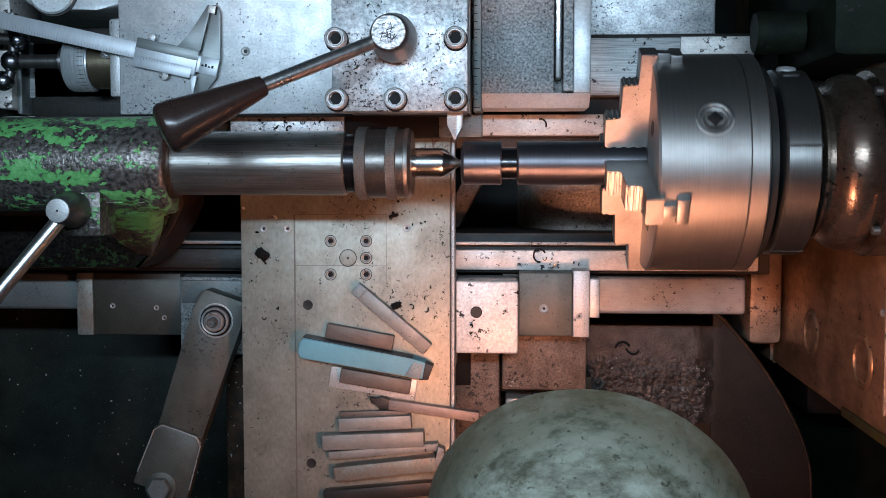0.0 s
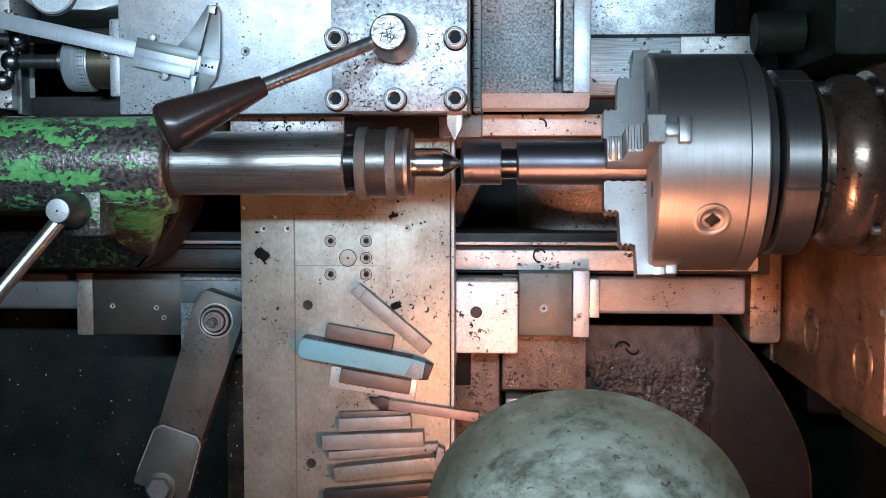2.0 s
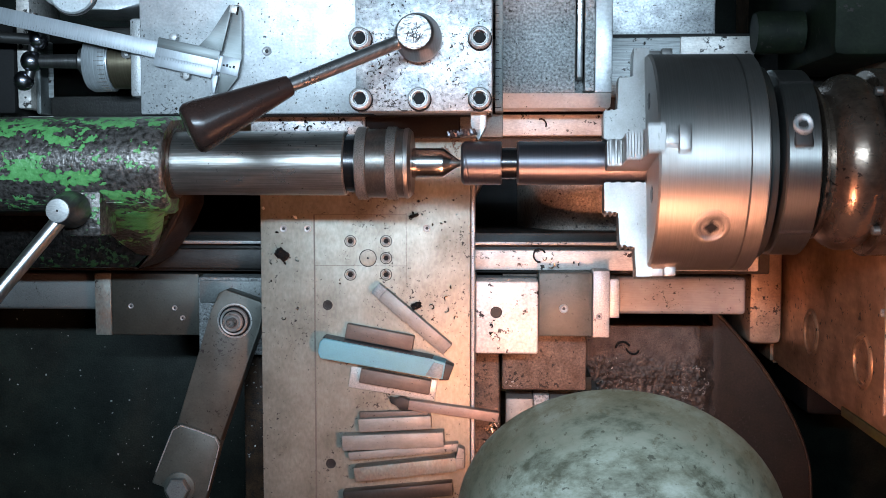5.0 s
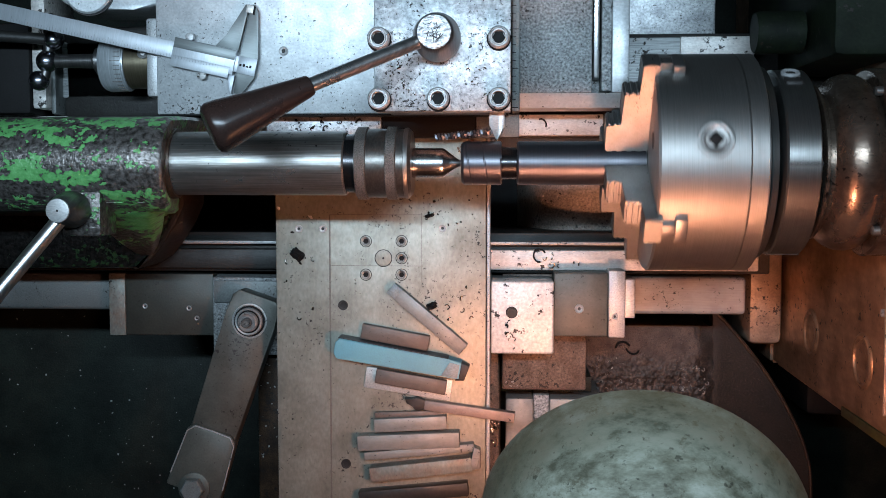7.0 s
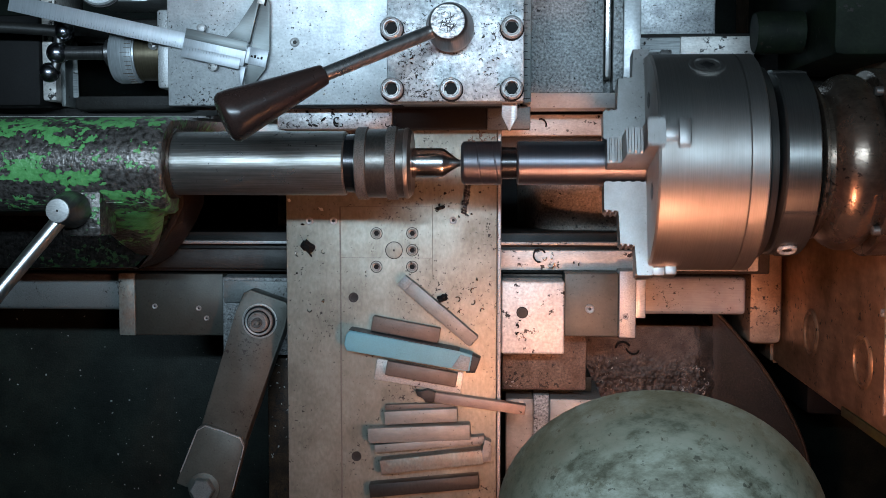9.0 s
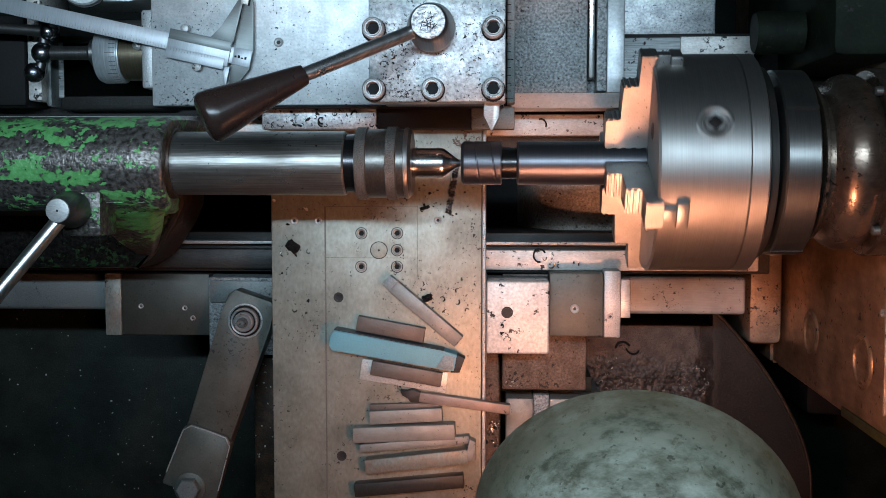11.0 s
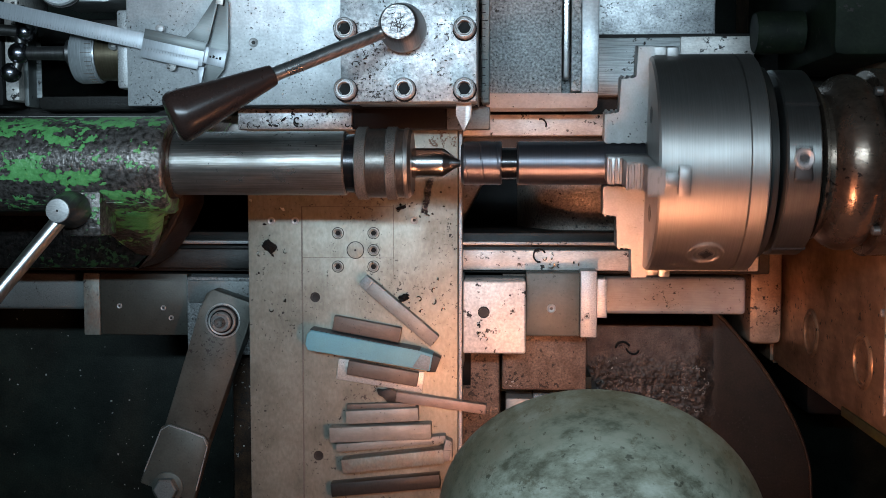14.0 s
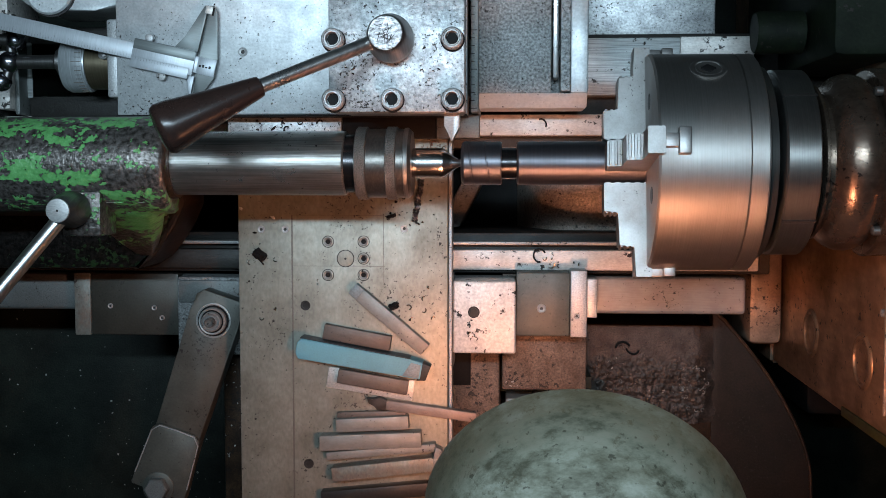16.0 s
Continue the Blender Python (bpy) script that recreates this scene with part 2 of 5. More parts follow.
CASTSMOOTH = metal("oily_grey_iron", (0.112, 0.114, 0.098), (0.065, 0.062, 0.052), 0.45, 0.3, (40, 40, 40), 22, 0.6, speck=0.5, speck_scale=240, bump=0.1, grain_mix=0.2)
DIALSTEEL = metal("satin_dial_steel", (0.56, 0.59, 0.61), (0.34, 0.36, 0.37), 0.32, 0.45, (120, 4, 4), 10, 0.3)
BALL = metal("polished_dark_ball", (0.42, 0.42, 0.47), (0.3, 0.3, 0.33), 0.20, 1.0, bump=0.0)
BLUEGREY = metal("blue_grey_insert", (0.27, 0.32, 0.33), (0.2, 0.24, 0.25), 0.5, 0.2)
SATINTAN = metal("pale_shim", (0.72, 0.69, 0.65), (0.5, 0.46, 0.42), 0.42, 0.4, speck=0.5, speck_scale=300)
TOOLPINK = metal("reddish_tool_steel", (0.33, 0.235, 0.195), (0.20, 0.135, 0.11), 0.5, 0.35, (20, 50, 50), 26, 0.5, speck=0.5, speck_scale=250, grain_mix=0.12)
TOOLGREY = metal("grey_green_tool", (0.25, 0.29, 0.265), (0.24, 0.16, 0.12), 0.48, 0.3, (40, 20, 40), 50, 0.7, speck=0.5)
TOOLDARK = metal("dark_tool_steel", (0.040, 0.037, 0.034), (0.022, 0.019, 0.017), 0.45, 0.3, (40, 20, 40), 24, 0.6)

RIB = metal("rough_bed_rib", (0.16, 0.15, 0.145), (0.06, 0.055, 0.05), 0.6, 0.2, (30, 60, 60), 20, 0.7, speck=0.6, speck_scale=160, bump=1.0)
SLOPE = metal("bright_milled_steel", (0.80, 0.78, 0.76), (0.64, 0.60, 0.56), 0.40, 0.35, (30, 30, 30), 20, 0.3, speck=0.3, speck_scale=240, grain_mix=0.15)
GUARD = metal("dark_oily_guard", (0.027, 0.018, 0.0125), (0.010, 0.007, 0.005), 0.5, 0.0, (40, 40, 40), 18, 0.8, speck=0.45, speck_scale=220, bump=0.5, spec=0.25, grain_mix=0.5)

COLLAR_SCREW = 11
LAMP_Y, LAMP_Z, LAMP_TILT = -0.2895, 0.298, 18
CAL_RZ = -12.6
RUSTWALL = metal("rusty_lower_wall", (0.40, 0.25, 0.16), (0.09, 0.053, 0.035), 0.5, 0.3, (20, 20, 20), 16, 0.7, speck=0.6, bump=0.4)
CRUST = metal("scabby_rust", (0.115, 0.088, 0.076), (0.040, 0.024, 0.016), 0.42, 0.3, (70, 70, 70), 46, 0.9, speck=0.8, speck_scale=200, bump=0.7, grain_mix=0.6)
RUSTCHIP = metal("rusty_chips", (0.20, 0.11, 0.07), (0.09, 0.05, 0.035), 0.5, 0.4)
COLLAR_SLITS = (303, 223, 149, 45)
GROOVE = 0.0091
HUBFACE = metal("scratched_hub_face", (0.78, 0.76, 0.75), (0.60, 0.58, 0.57), 0.30, 0.9, (34, 60, 40), 60, 0.5, bump=1.0, grain_mix=0.85)
OLDPAINT = metal("dirty_olive_paint", (0.055, 0.065, 0.012), (0.04, 0.026, 0.014), 0.4, 0.0, (30, 30, 30), 40, 0.7, speck=0.6, speck_scale=120)
SCRIBE = metal("dirty_scribed_line", (0.16, 0.135, 0.115), (0.24, 0.21, 0.18), 0.5, 0.2)
DULLSTEEL = metal("dull_grey_steel", (0.21, 0.225, 0.22), (0.13, 0.135, 0.13), 0.48, 0.4, speck=0.4, speck_scale=260, bump=0.2)
BLUEDARK = metal("dark_blue_grey_side", (0.045, 0.06, 0.075), (0.03, 0.035, 0.04), 0.45, 0.2, (60, 60, 60), 40, 0.6)
# same enamel, its colour darkened to stand in for the barrel's shade
FOOTPAINT = chipped_green("shade_dark_green_enamel", 0.11, 0.645)
PADPAINT = chipped_green("worn_pad_enamel", 0.7, 0.64)
OILBLACK = metal("oil_black_polished_steel", (0.075, 0.072, 0.075), (0.04, 0.037, 0.037), 0.20, 0.9, (120, 3, 3), 10, 0.4, bump=0.03)
WAYTOP = metal("worn_way_steel", (0.84, 0.81, 0.77), (0.52, 0.47, 0.43), 0.42, 0.12, (30, 60, 30), 34, 0.7, speck=0.7, speck_scale=120, grain_mix=0.25, bump=0.1)
WEB = metal("sandy_cast_web", (0.50, 0.43, 0.37), (0.26, 0.205, 0.165), 0.5, 0.2, (40, 40, 40), 26, 0.7, speck=0.6, speck_scale=200, bump=0.9, grain_mix=0.6)
KNURL = metal("knurled_steel", (0.22, 0.20, 0.18), (0.14, 0.122, 0.105), 0.42, 0.6, (110, 110, 110), 20, 0.5, speck=0.3, speck_scale=500, bump=1.0, grain_mix=0.7)
HOUSING = metal("oily_bearing_housing", (0.17, 0.155, 0.14), (0.10, 0.088, 0.078), 0.30, 0.85, (60, 30, 30), 30, 0.5, bump=0.12, grain_mix=0.3)
COLLARSTEEL = metal("oil_dark_collar_steel", (0.20, 0.195, 0.185), (0.12, 0.11, 0.10), 0.34, 0.9, (120, 3, 3), 10, 0.4, grain_mix=0.2, turned=0.6)
SLIDEPLATE = metal("ground_slide_steel", (0.69, 0.70, 0.70), (0.47, 0.48, 0.49), 0.42, 0.55, (40, 40, 40), 50, 0.7, speck=0.38, speck_scale=330, grain_mix=0.3, bump=0.12)
BRACKETM = metal("dusty_brown_iron", (0.25, 0.180, 0.140), (0.105, 0.066, 0.048), 0.5, 0.25, (44, 44, 44), 40, 0.8, speck=0.8, speck_scale=170, bump=0.8, grain_mix=0.55)
SLIDEDARK = metal("oily_slide_iron", (0.066, 0.066, 0.054), (0.040, 0.037, 0.030), 0.42, 0.3, (40, 40, 40), 26, 0.7, speck=0.4, speck_scale=240, bump=0.12, grain_mix=0.25)
DIALBRASS = metal("browned_dial_sleeve", (0.20, 0.165, 0.11), (0.12, 0.095, 0.06), 0.34, 0.8, (90, 4, 4), 20, 0.5)
COVERPAINT = metal("near_black_green_enamel", (0.011, 0.016, 0.008), (0.004, 0.005, 0.004), 0.6, 0.0, (30, 30, 30), 20, 0.7, speck=0.3, bump=0.2, spec=0.1)
GREENDARK = metal("dirty_dark_green_enamel", (0.018, 0.050, 0.016), (0.008, 0.016, 0.007), 0.45, 0.0, (30, 30, 30), 24, 0.7, speck=0.4, bump=0.2, spec=0.3)
WALLSTEP = metal("tan_oily_step", (0.46, 0.33, 0.24), (0.22, 0.145, 0.10), 0.4, 0.3, (40, 40, 40), 34, 0.7, speck=0.45, speck_scale=130, bump=0.2, grain_mix=0.25)


# ---- building helpers (heights are over the spindle axis) ----
def bm_new():
    return bmesh.new()


def bx(bm, x0, x1, y0, y1, z0, z1, bev=0.0012, seg=2):
    vs = bmesh.ops.create_cube(bm, size=1.0)["verts"]
    for v in vs:
        v.co = Vector(((x0 + x1) / 2 + v.co.x * (x1 - x0), (y0 + y1) / 2 + v.co.y * (y1 - y0), (z0 + z1) / 2 + v.co.z * (z1 - z0)))
    if bev:
        es = {e for v in vs for e in v.link_edges}
        bmesh.ops.bevel(bm, geom=list(es), offset=bev, segments=seg, affect="EDGES", profile=0.5)
    return bm


def rev(bm, profile, axis="x", seg=48, at=(0, 0, 0), caps=(True, True)):
    """Turns a profile of (along, radius) round an axis; flat ends are closed."""
    at = Vector(at)
    rings = []
    for a, r in profile:
        ring = []
        for i in range(seg):
            t = 2 * math.pi * i / seg
            c, s = r * math.cos(t), r * math.sin(t)
            p = (a, c, s) if axis == "x" else ((c, s, a) if axis == "z" else (s, a, c))
            ring.append(bm.verts.new(at + Vector(p)))
        rings.append(ring)
    for r0, r1 in zip(rings, rings[1:]):
        for i in range(seg):
            j = (i + 1) % seg
            bm.faces.new((r0[i], r0[j], r1[j], r1[i]))
    if caps[0]:
        bm.faces.new(list(reversed(rings[0])))
    if caps[1]:
        bm.faces.new(rings[-1])
    return bm


def prism(bm, pts, z0, z1, bev=0.001):
    lo = [bm.verts.new((x, y, z0)) for x, y in pts]
    hi = [bm.verts.new((x, y, z1)) for x, y in pts]
    fs = [bm.faces.new(lo), bm.faces.new(hi)]
    n = len(pts)
    for i in range(n):
        j = (i + 1) % n
        fs.append(bm.faces.new((lo[i], lo[j], hi[j], hi[i])))
    if bev:
        bmesh.ops.bevel(bm, geom=list({e for f in fs for e in f.edges}), offset=bev, segments=2, affect="EDGES", profile=0.5)
    return bm


def tube(bm, pts, r, seg=10, r_end=None):
    """A round bar along points."""
    rings = []
    n = len(pts)
    for k, p in enumerate(pts):
        p = Vector(p)
        d = (Vector(pts[min(k + 1, n - 1)]) - Vector(pts[max(k - 1, 0)])).normalized()
        u = d.orthogonal().normalized() if k == 0 else (u - d * u.dot(d)).normalized()
        w = d.cross(u)
        rr = r if r_end is None else r + (r_end - r) * k / (n - 1)
        rings.append([bm.verts.new(p + (u * math.cos(2 * math.pi * i / seg) + w * math.sin(2 * math.pi * i / seg)) * rr) for i in range(seg)])
    for a, b in zip(rings, rings[1:]):
        for i in range(seg):
            j = (i + 1) % seg
            bm.faces.new((a[i], a[j], b[j], b[i]))
    bm.faces.new(list(reversed(rings[0])))
    bm.faces.new(rings[-1])
    return bm


def shade(me, angle=35):
    for p in me.polygons:
        p.use_smooth = True
    lim = radians(angle)
    b = bmesh.new()
    b.from_mesh(me)
    for e in b.edges:
        e.smooth = not (len(e.link_faces) == 2 and e.calc_face_angle(0) > lim)
    b.to_mesh(me)
    b.free()


ORIGIN = {}


def thing(name, x, y, z, label, category, group="", kind="", rz=0):
    ob = new(name)
    ob.empty_display_size = 0.02
    ob.matrix_world = pose(x, y, AX + z, 0, 0, rz)
    ORIGIN[ob.name] = pose(x, y, z, 0, 0, rz)
    return tagged(ob, label, category, group, kind)


def part(name, bm, material, parent, label="", local=False, kind="", angle=35):
    """Links a bmesh as one mesh object under a thing or a part. Its points are in the lathe's space, or in the thing's (local)."""
    me = bpy.data.meshes.new(name)
    bmesh.ops.recalc_face_normals(bm, faces=bm.faces)
    if not local:
        bm.transform(ORIGIN[parent.name].inverted())
    bm.to_mesh(me)
    bm.free()
    me.materials.append(material)
    shade(me, angle)
    ob = new(name, me)
    ob.parent = parent
    ORIGIN[ob.name] = ORIGIN[parent.name]
    return tagged(ob, label, kind=kind)


def single(name, bm, material, label, category, group="", kind="", at=(0, 0, 0), rz=0, local=False, angle=35):
    """A thing of one mesh."""
    me = bpy.data.meshes.new(name)
    m = pose(*at, 0, 0, rz)
    bmesh.ops.recalc_face_normals(bm, faces=bm.faces)
    if not local:
        bm.transform(m.inverted())
    bm.to_mesh(me)
    bm.free()
    me.materials.append(material)
    shade(me, angle)
    ob = new(name, me)
    ob.matrix_world = pose(at[0], at[1], at[2] + AX, 0, 0, rz)
    ORIGIN[ob.name] = m
    return tagged(ob, label, category, group, kind)


ON_CARRIAGE, ON_SLIDE, SPINNING = [], [], []


def cap_screw(parent, x, y, z, r=0.0095, h=0.010, mat=None):
    """A socket head cap screw that stands up from z, in a dark ring."""
    prof = [(z - 0.002, r), (z + h - 0.0014, r), (z + h, r - 0.0014), (z + h, r * 0.82), (z + h - 0.0030, r * 0.79), (z + h - 0.0030, r * 0.72), (z + h - 0.0002, r * 0.69),
            (z + h - 0.0002, r * 0.62), (z + h - 0.001, r * 0.59), (z + h - 0.0085, r * 0.58)]
    sc = part("cap_screw", rev(bm_new(), prof, "z", 28, (x, y, 0)), mat or STEEL, parent)
    bm = rev(bm_new(), [(z + h - 0.0085, r * 0.58), (z + h - 0.0070, r * 0.58), (z + h - 0.0074, r * 0.30)], "z", 6, (x, y, 0))
    part("socket", bm, INK, sc)
    part("dark_ring", rev(bm_new(), [(z - 0.001, r * 1.14), (z + 0.0005, r * 1.10), (z + 0.0006, r * 0.98)], "z", 24, (x, y - 0.0006, 0)), INK, sc)
    return sc


def plug(parent, x, y, z, r=0.004, mat=None, name="countersunk_screw"):
    """A small screw sunk flush, with a ring and a dark recess."""
    bm = rev(bm_new(), [(z - 0.002, r), (z + 0.0008, r), (z + 0.0012, r * 0.85), (z + 0.0006, r * 0.5)], "z", 20, (x, y, 0))
    sc = part(name, bm, mat or STEEL, parent)
    bm = rev(bm_new(), [(z + 0.0003, r * 0.48), (z + 0.0011, r * 0.42)], "z", 6, (x, y, 0))
    part("recess", bm, CARBIDE, sc)
    return sc


def prism_x(x0, x1, pts, bev=0.001):
    bm = bm_new()
    lo = [bm.verts.new((x0, y, z)) for y, z in pts]
    hi = [bm.verts.new((x1, y, z)) for y, z in pts]
    fs = [bm.faces.new(lo), bm.faces.new(hi)]
    for i in range(len(pts)):
        k = (i + 1) % len(pts)
        fs.append(bm.faces.new((lo[i], lo[k], hi[k], hi[i])))
    bmesh.ops.bevel(bm, geom=list({e for f in fs for e in f.edges}), offset=bev, segments=2, affect="EDGES")
    return bm


# ---- room ----
def room():
    bm = bx(bm_new(), -3, 3, -2.6, 2.6, -AX - 0.1, -AX, 0)
    tagged(single("floor", bm, FLOORM, "oil-stained dark concrete workshop floor", "floor", kind="structure"))
    for nm, b in (("wall_north", (-3, 3, 2.6, 2.75)), ("wall_south", (-3, 3, -2.75, -2.6)), ("wall_east", (3, 3.15, -2.75, 2.75)), ("wall_west", (-3.15, -3, -2.75, 2.75))):
        single(nm, bx(bm_new(), *b, -AX, 2.1, 0), WALLM, "sooty grey plaster workshop wall", "wall", kind="structure")
    single("ceiling", bx(bm_new(), -3.15, 3.15, -2.75, 2.75, 2.1, 2.2, 0), WALLM, "sooty grey plaster workshop ceiling", "ceiling", kind="structure")


# ---- lathe bed and tray ----
def bed():
    t = thing("lathe_bed", 0, 0, -0.75, "heavy cast iron lathe bed with worn bright ways", "lathe bed")
    bm = bx(bm_new(), -1.0, 0.36, 0.020, 0.150, -0.30, -0.235, 0.002)
    part("front_shear", bm, CASTDARK, t)
    bm = bx(bm_new(), -1.0, 0.107, 0.0335, 0.0575, -0.236, -0.210, 0.0015)
    part("front_flat_way", bm, WAYTOP, t, "bright worn front bed way")
    bm = bx(bm_new(), -1.0, 0.272, 0.078, 0.142, -0.236, -0.205, 0.0015)
    part("front_guide_way", bm, BRUSHED, t, "brushed steel bed way with drag marks")
    bm = bx(bm_new(), 0.19, 0.272, 0.1225, 0.142, -0.2052, -0.199, 0.001)
    part("way_pad", bm, WAYTOP, t)
    bm = bx(bm_new(), -1.0, 0.30, -0.125, -0.078, -0.40, -0.230, 0.002)
    part("rear_shear", bm, CASTDARK, t)
    bm = bx(bm_new(), -1.0, 0.145, -0.0915, -0.0875, -0.231, -0.214, 0.001)
    part("rear_ridge", bm, STEEL, t, "thin bright ridge of the rear way")
    # left stretch of the way in a darker material
    part("dark_way_end", bx(bm_new(), -1.0, -0.2005, -0.121, -0.0975, -0.231, -0.219, 0.002), CASTDARK, t, "blackish end of the rear way")
    bm = bx(bm_new(), -0.20, 0.285, -0.121, -0.0975, -0.231, -0.219, 0.002)
    part("rear_flat_way", bm, WAYTOP, t, "bright worn rear bed way")
    # ribs between the shears
    for x0, x1, z in ((-0.30, -0.27, -0.36), (0.30, 0.36, -0.28)):
        part("cross_rib", bx(bm_new(), x0, x1, -0.08, 0.022, -0.45, z, 0.004), RIB, t)
    # hollowed web that rises towards the headstock
    outline = [(0.012, -0.42), (0.020, -0.385), (0.030, -0.345), (0.042, -0.315), (0.060, -0.298), (0.085, -0.290), (0.150, -0.286), (0.150, -0.45), (0.012, -0.45)]
    bm = bm_new()
    south, north = [bm.verts.new((x, -0.079, z)) for x, z in outline], [bm.verts.new((x, 0.021, z)) for x, z in outline]
    bm.faces.new(south)
    bm.faces.new(north)
    for i in range(len(outline)):
        k = (i + 1) % len(outline)
        bm.faces.new((south[i], south[k], north[k], north[i]))
    part("hollow_web", bm, WEB, t, "sandy cast web between the shears", angle=50)
    bm = prism(bm_new(), [(-0.085, -0.075), (-0.060, -0.075), (-0.012, 0.02), (-0.037, 0.02)], -0.42, -0.285, 0.003)
    part("diagonal_rib", bm, RIB, t)
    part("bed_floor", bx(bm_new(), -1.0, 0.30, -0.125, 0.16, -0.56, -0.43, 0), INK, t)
    part("pedestal", bx(bm_new(), -0.95, -0.55, -0.12, 0.14, -0.748, -0.562, 0.01), TRAY, t)
    part("pedestal", bx(bm_new(), -0.10, 0.26, -0.18, 0.14, -0.748, -0.562, 0.01), TRAY, t)


def tray():
    t = thing("chip_tray", 0, 0, -1.09, "black oily sheet metal chip tray full of fine swarf", "chip tray")
    part("pan", bx(bm_new(), -1.25, 0.9, -0.85, 0.65, -0.80, -0.752, 0.004), TRAY, t)
    part("stand", bx(bm_new(), -1.0, 0.7, -0.6, 0.4, -1.098, -0.802, 0.01), TRAY, t)
    part("tray_rim", bx(bm_new(), -1.25, 0.9, -0.86, -0.845, -0.79, -0.70, 0.004), TRAY, t)
    part("tray_rim", bx(bm_new(), -1.25, 0.9, 0.64, 0.655, -0.79, -0.70, 0.004), TRAY, t)


def tray_front():
    """Dark sheet behind the bed, low on the left, and the brown round-edged guard by the headstock."""
    t = thing("swarf_shelf", -0.5, -0.3, -0.75, "black oily swarf shelf beside the bed, dotted with chips", "shelf")
    part("sheet", bx(bm_new(), -1.0, -0.02, -0.70, -0.135, -0.52, -0.50, 0.003), TRAY, t)
    part("support", bx(bm_new(), -0.9, -0.3, -0.6, -0.2, -0.75, -0.52, 0.003), TRAY, t)
    r = random.Random(3)
    bm = bm_new()
    for i in range(300):
        x, y = r.uniform(-0.75, -0.33), r.uniform(-0.62, -0.2)
        s = r.choice((0.0005, 0.0006, 0.0006, 0.0008, 0.0012, 0.0018, 0.0030))
        vs = bmesh.ops.create_icosphere(bm, subdivisions=1, radius=s * 0.6)["verts"]
        m = pose(x, y, -0.499, 0, 0, r.uniform(0, 180)) @ Matrix.Diagonal((r.uniform(0.4, 1.2), r.uniform(0.4, 1.0), 0.6, 1))
        bmesh.ops.transform(bm, matrix=m, verts=vs)
    single("fine_chips", bm, STEEL, "tiny bright steel chips strewn on the black shelf", "chips", kind="stuff", at=(-0.5, -0.3, -0.5))


def rear_casting():
    """Static blocks behind the rear way, between carriage and headstock."""
    t = thing("rear_bracket", 0.04, -0.24, -0.5, "oily brown cast iron bracket bolted behind the bed", "bracket")
    part("block", bx(bm_new(), -0.007, 0.093, -0.266, -0.12, -0.36, -0.245, 0.003), BRACKETM, t)
    part("web", bx(bm_new(), -0.075, -0.009, -0.40, -0.13, -0.5, -0.275, 0.004), BRACKETM, t)
    bm = bx(bm_new(), -0.0680, -0.0450, -0.2670, -0.20, -0.2752, -0.2730, 0.0009)
    part("dark_port", bm, INK, t)
    part("foot", bx(bm_new(), -0.0025, 0.0315, -0.42, -0.2815, -0.42, -0.27, 0.003), TOOLTAN, t)
    part("gap_web", bx(bm_new(), 0.0315, 0.0505, -0.42, -0.2785, -0.42, -0.279, 0.001), CAST, t)
    # black box stands in for the shade between block and feet
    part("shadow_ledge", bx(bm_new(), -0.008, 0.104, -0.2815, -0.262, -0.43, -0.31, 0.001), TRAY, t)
    part("foot", bx(bm_new(), 0.0505, 0.115, -0.42, -0.2815, -0.42, -0.27, 0.003), TOOLTAN, t)
    part("base", bx(bm_new(), -0.08, 0.27, -0.42, -0.212, -0.62, -0.40, 0.004), RUSTY, t, "rust-brown crusted base casting")
    # crusted ledge
    part("ledge", bx(bm_new(), 0.094, 0.254, -0.34, -0.207, -0.46, -0.393, 0.004), RUSTY, t)
    # round edged guard
    turn = [Vector(p) for p in ((0.245, -0.168), (0.2827, -0.2009), (0.3307, -0.2589), (0.3655, -0.3134), (0.3932, -0.375), (0.4013, -0.4372), (0.402, -0.60))]
    pts = [(0.2690, -0.1885)]
    for a, b, c, d in zip(turn, turn[1:], turn[2:], turn[3:] + [turn[-1]]):
        for k in range(6):
            u = k / 6
            q = 0.5 * (2 * b + (c - a) * u + (2 * a - 5 * b + 4 * c - d) * u * u + (3 * b - a - 3 * c + d) * u ** 3)
            pts.append((q.x, q.y))
    pts += [(0.402, -0.60), (0.269, -0.60)]
    g = thing("curved_guard", 0.33, -0.4, -0.6, "brown oil-stained sheet guard with a rounded rim", "guard")
    part("sheet", prism(bm_new(), pts, -0.43, -0.40, 0.002), GUARD, g)
    part("rolled_rim", tube(bm_new(), [(x, y, -0.40) for x, y in pts[:-1]], 0.0025, 8), RUSTY, g)
    part("stay", bx(bm_new(), 0.275, 0.30, -0.58, -0.30, -0.70, -0.43, 0.002), TRAY, g)


def guide_bar():
    t = thing("taper_guide_bar", 0, -0.147, -0.34, "long flat ground steel guide bar behind the bed", "guide bar")
    # one bar in two materials, the left end darker
    part("dark_bar_end", bx(bm_new(), -0.75, -0.2005, -0.1750, -0.1305, -0.285, -0.250, 0.005, 3), DULLSTEEL, t, "duller, darker end of the bar")
    part("bar", bx(bm_new(), -0.20, 0.2785, -0.1750, -0.1305, -0.285, -0.250, 0.005, 3), BARSTEEL, t)
    part("bolt_lug", bx(bm_new(), 0.17, 0.25, -0.172, -0.118, -0.34, -0.286, 0.002), CAST, t)
    part("bolt_lug", bx(bm_new(), -0.72, -0.62, -0.172, -0.118, -0.34, -0.286, 0.002), CAST, t)


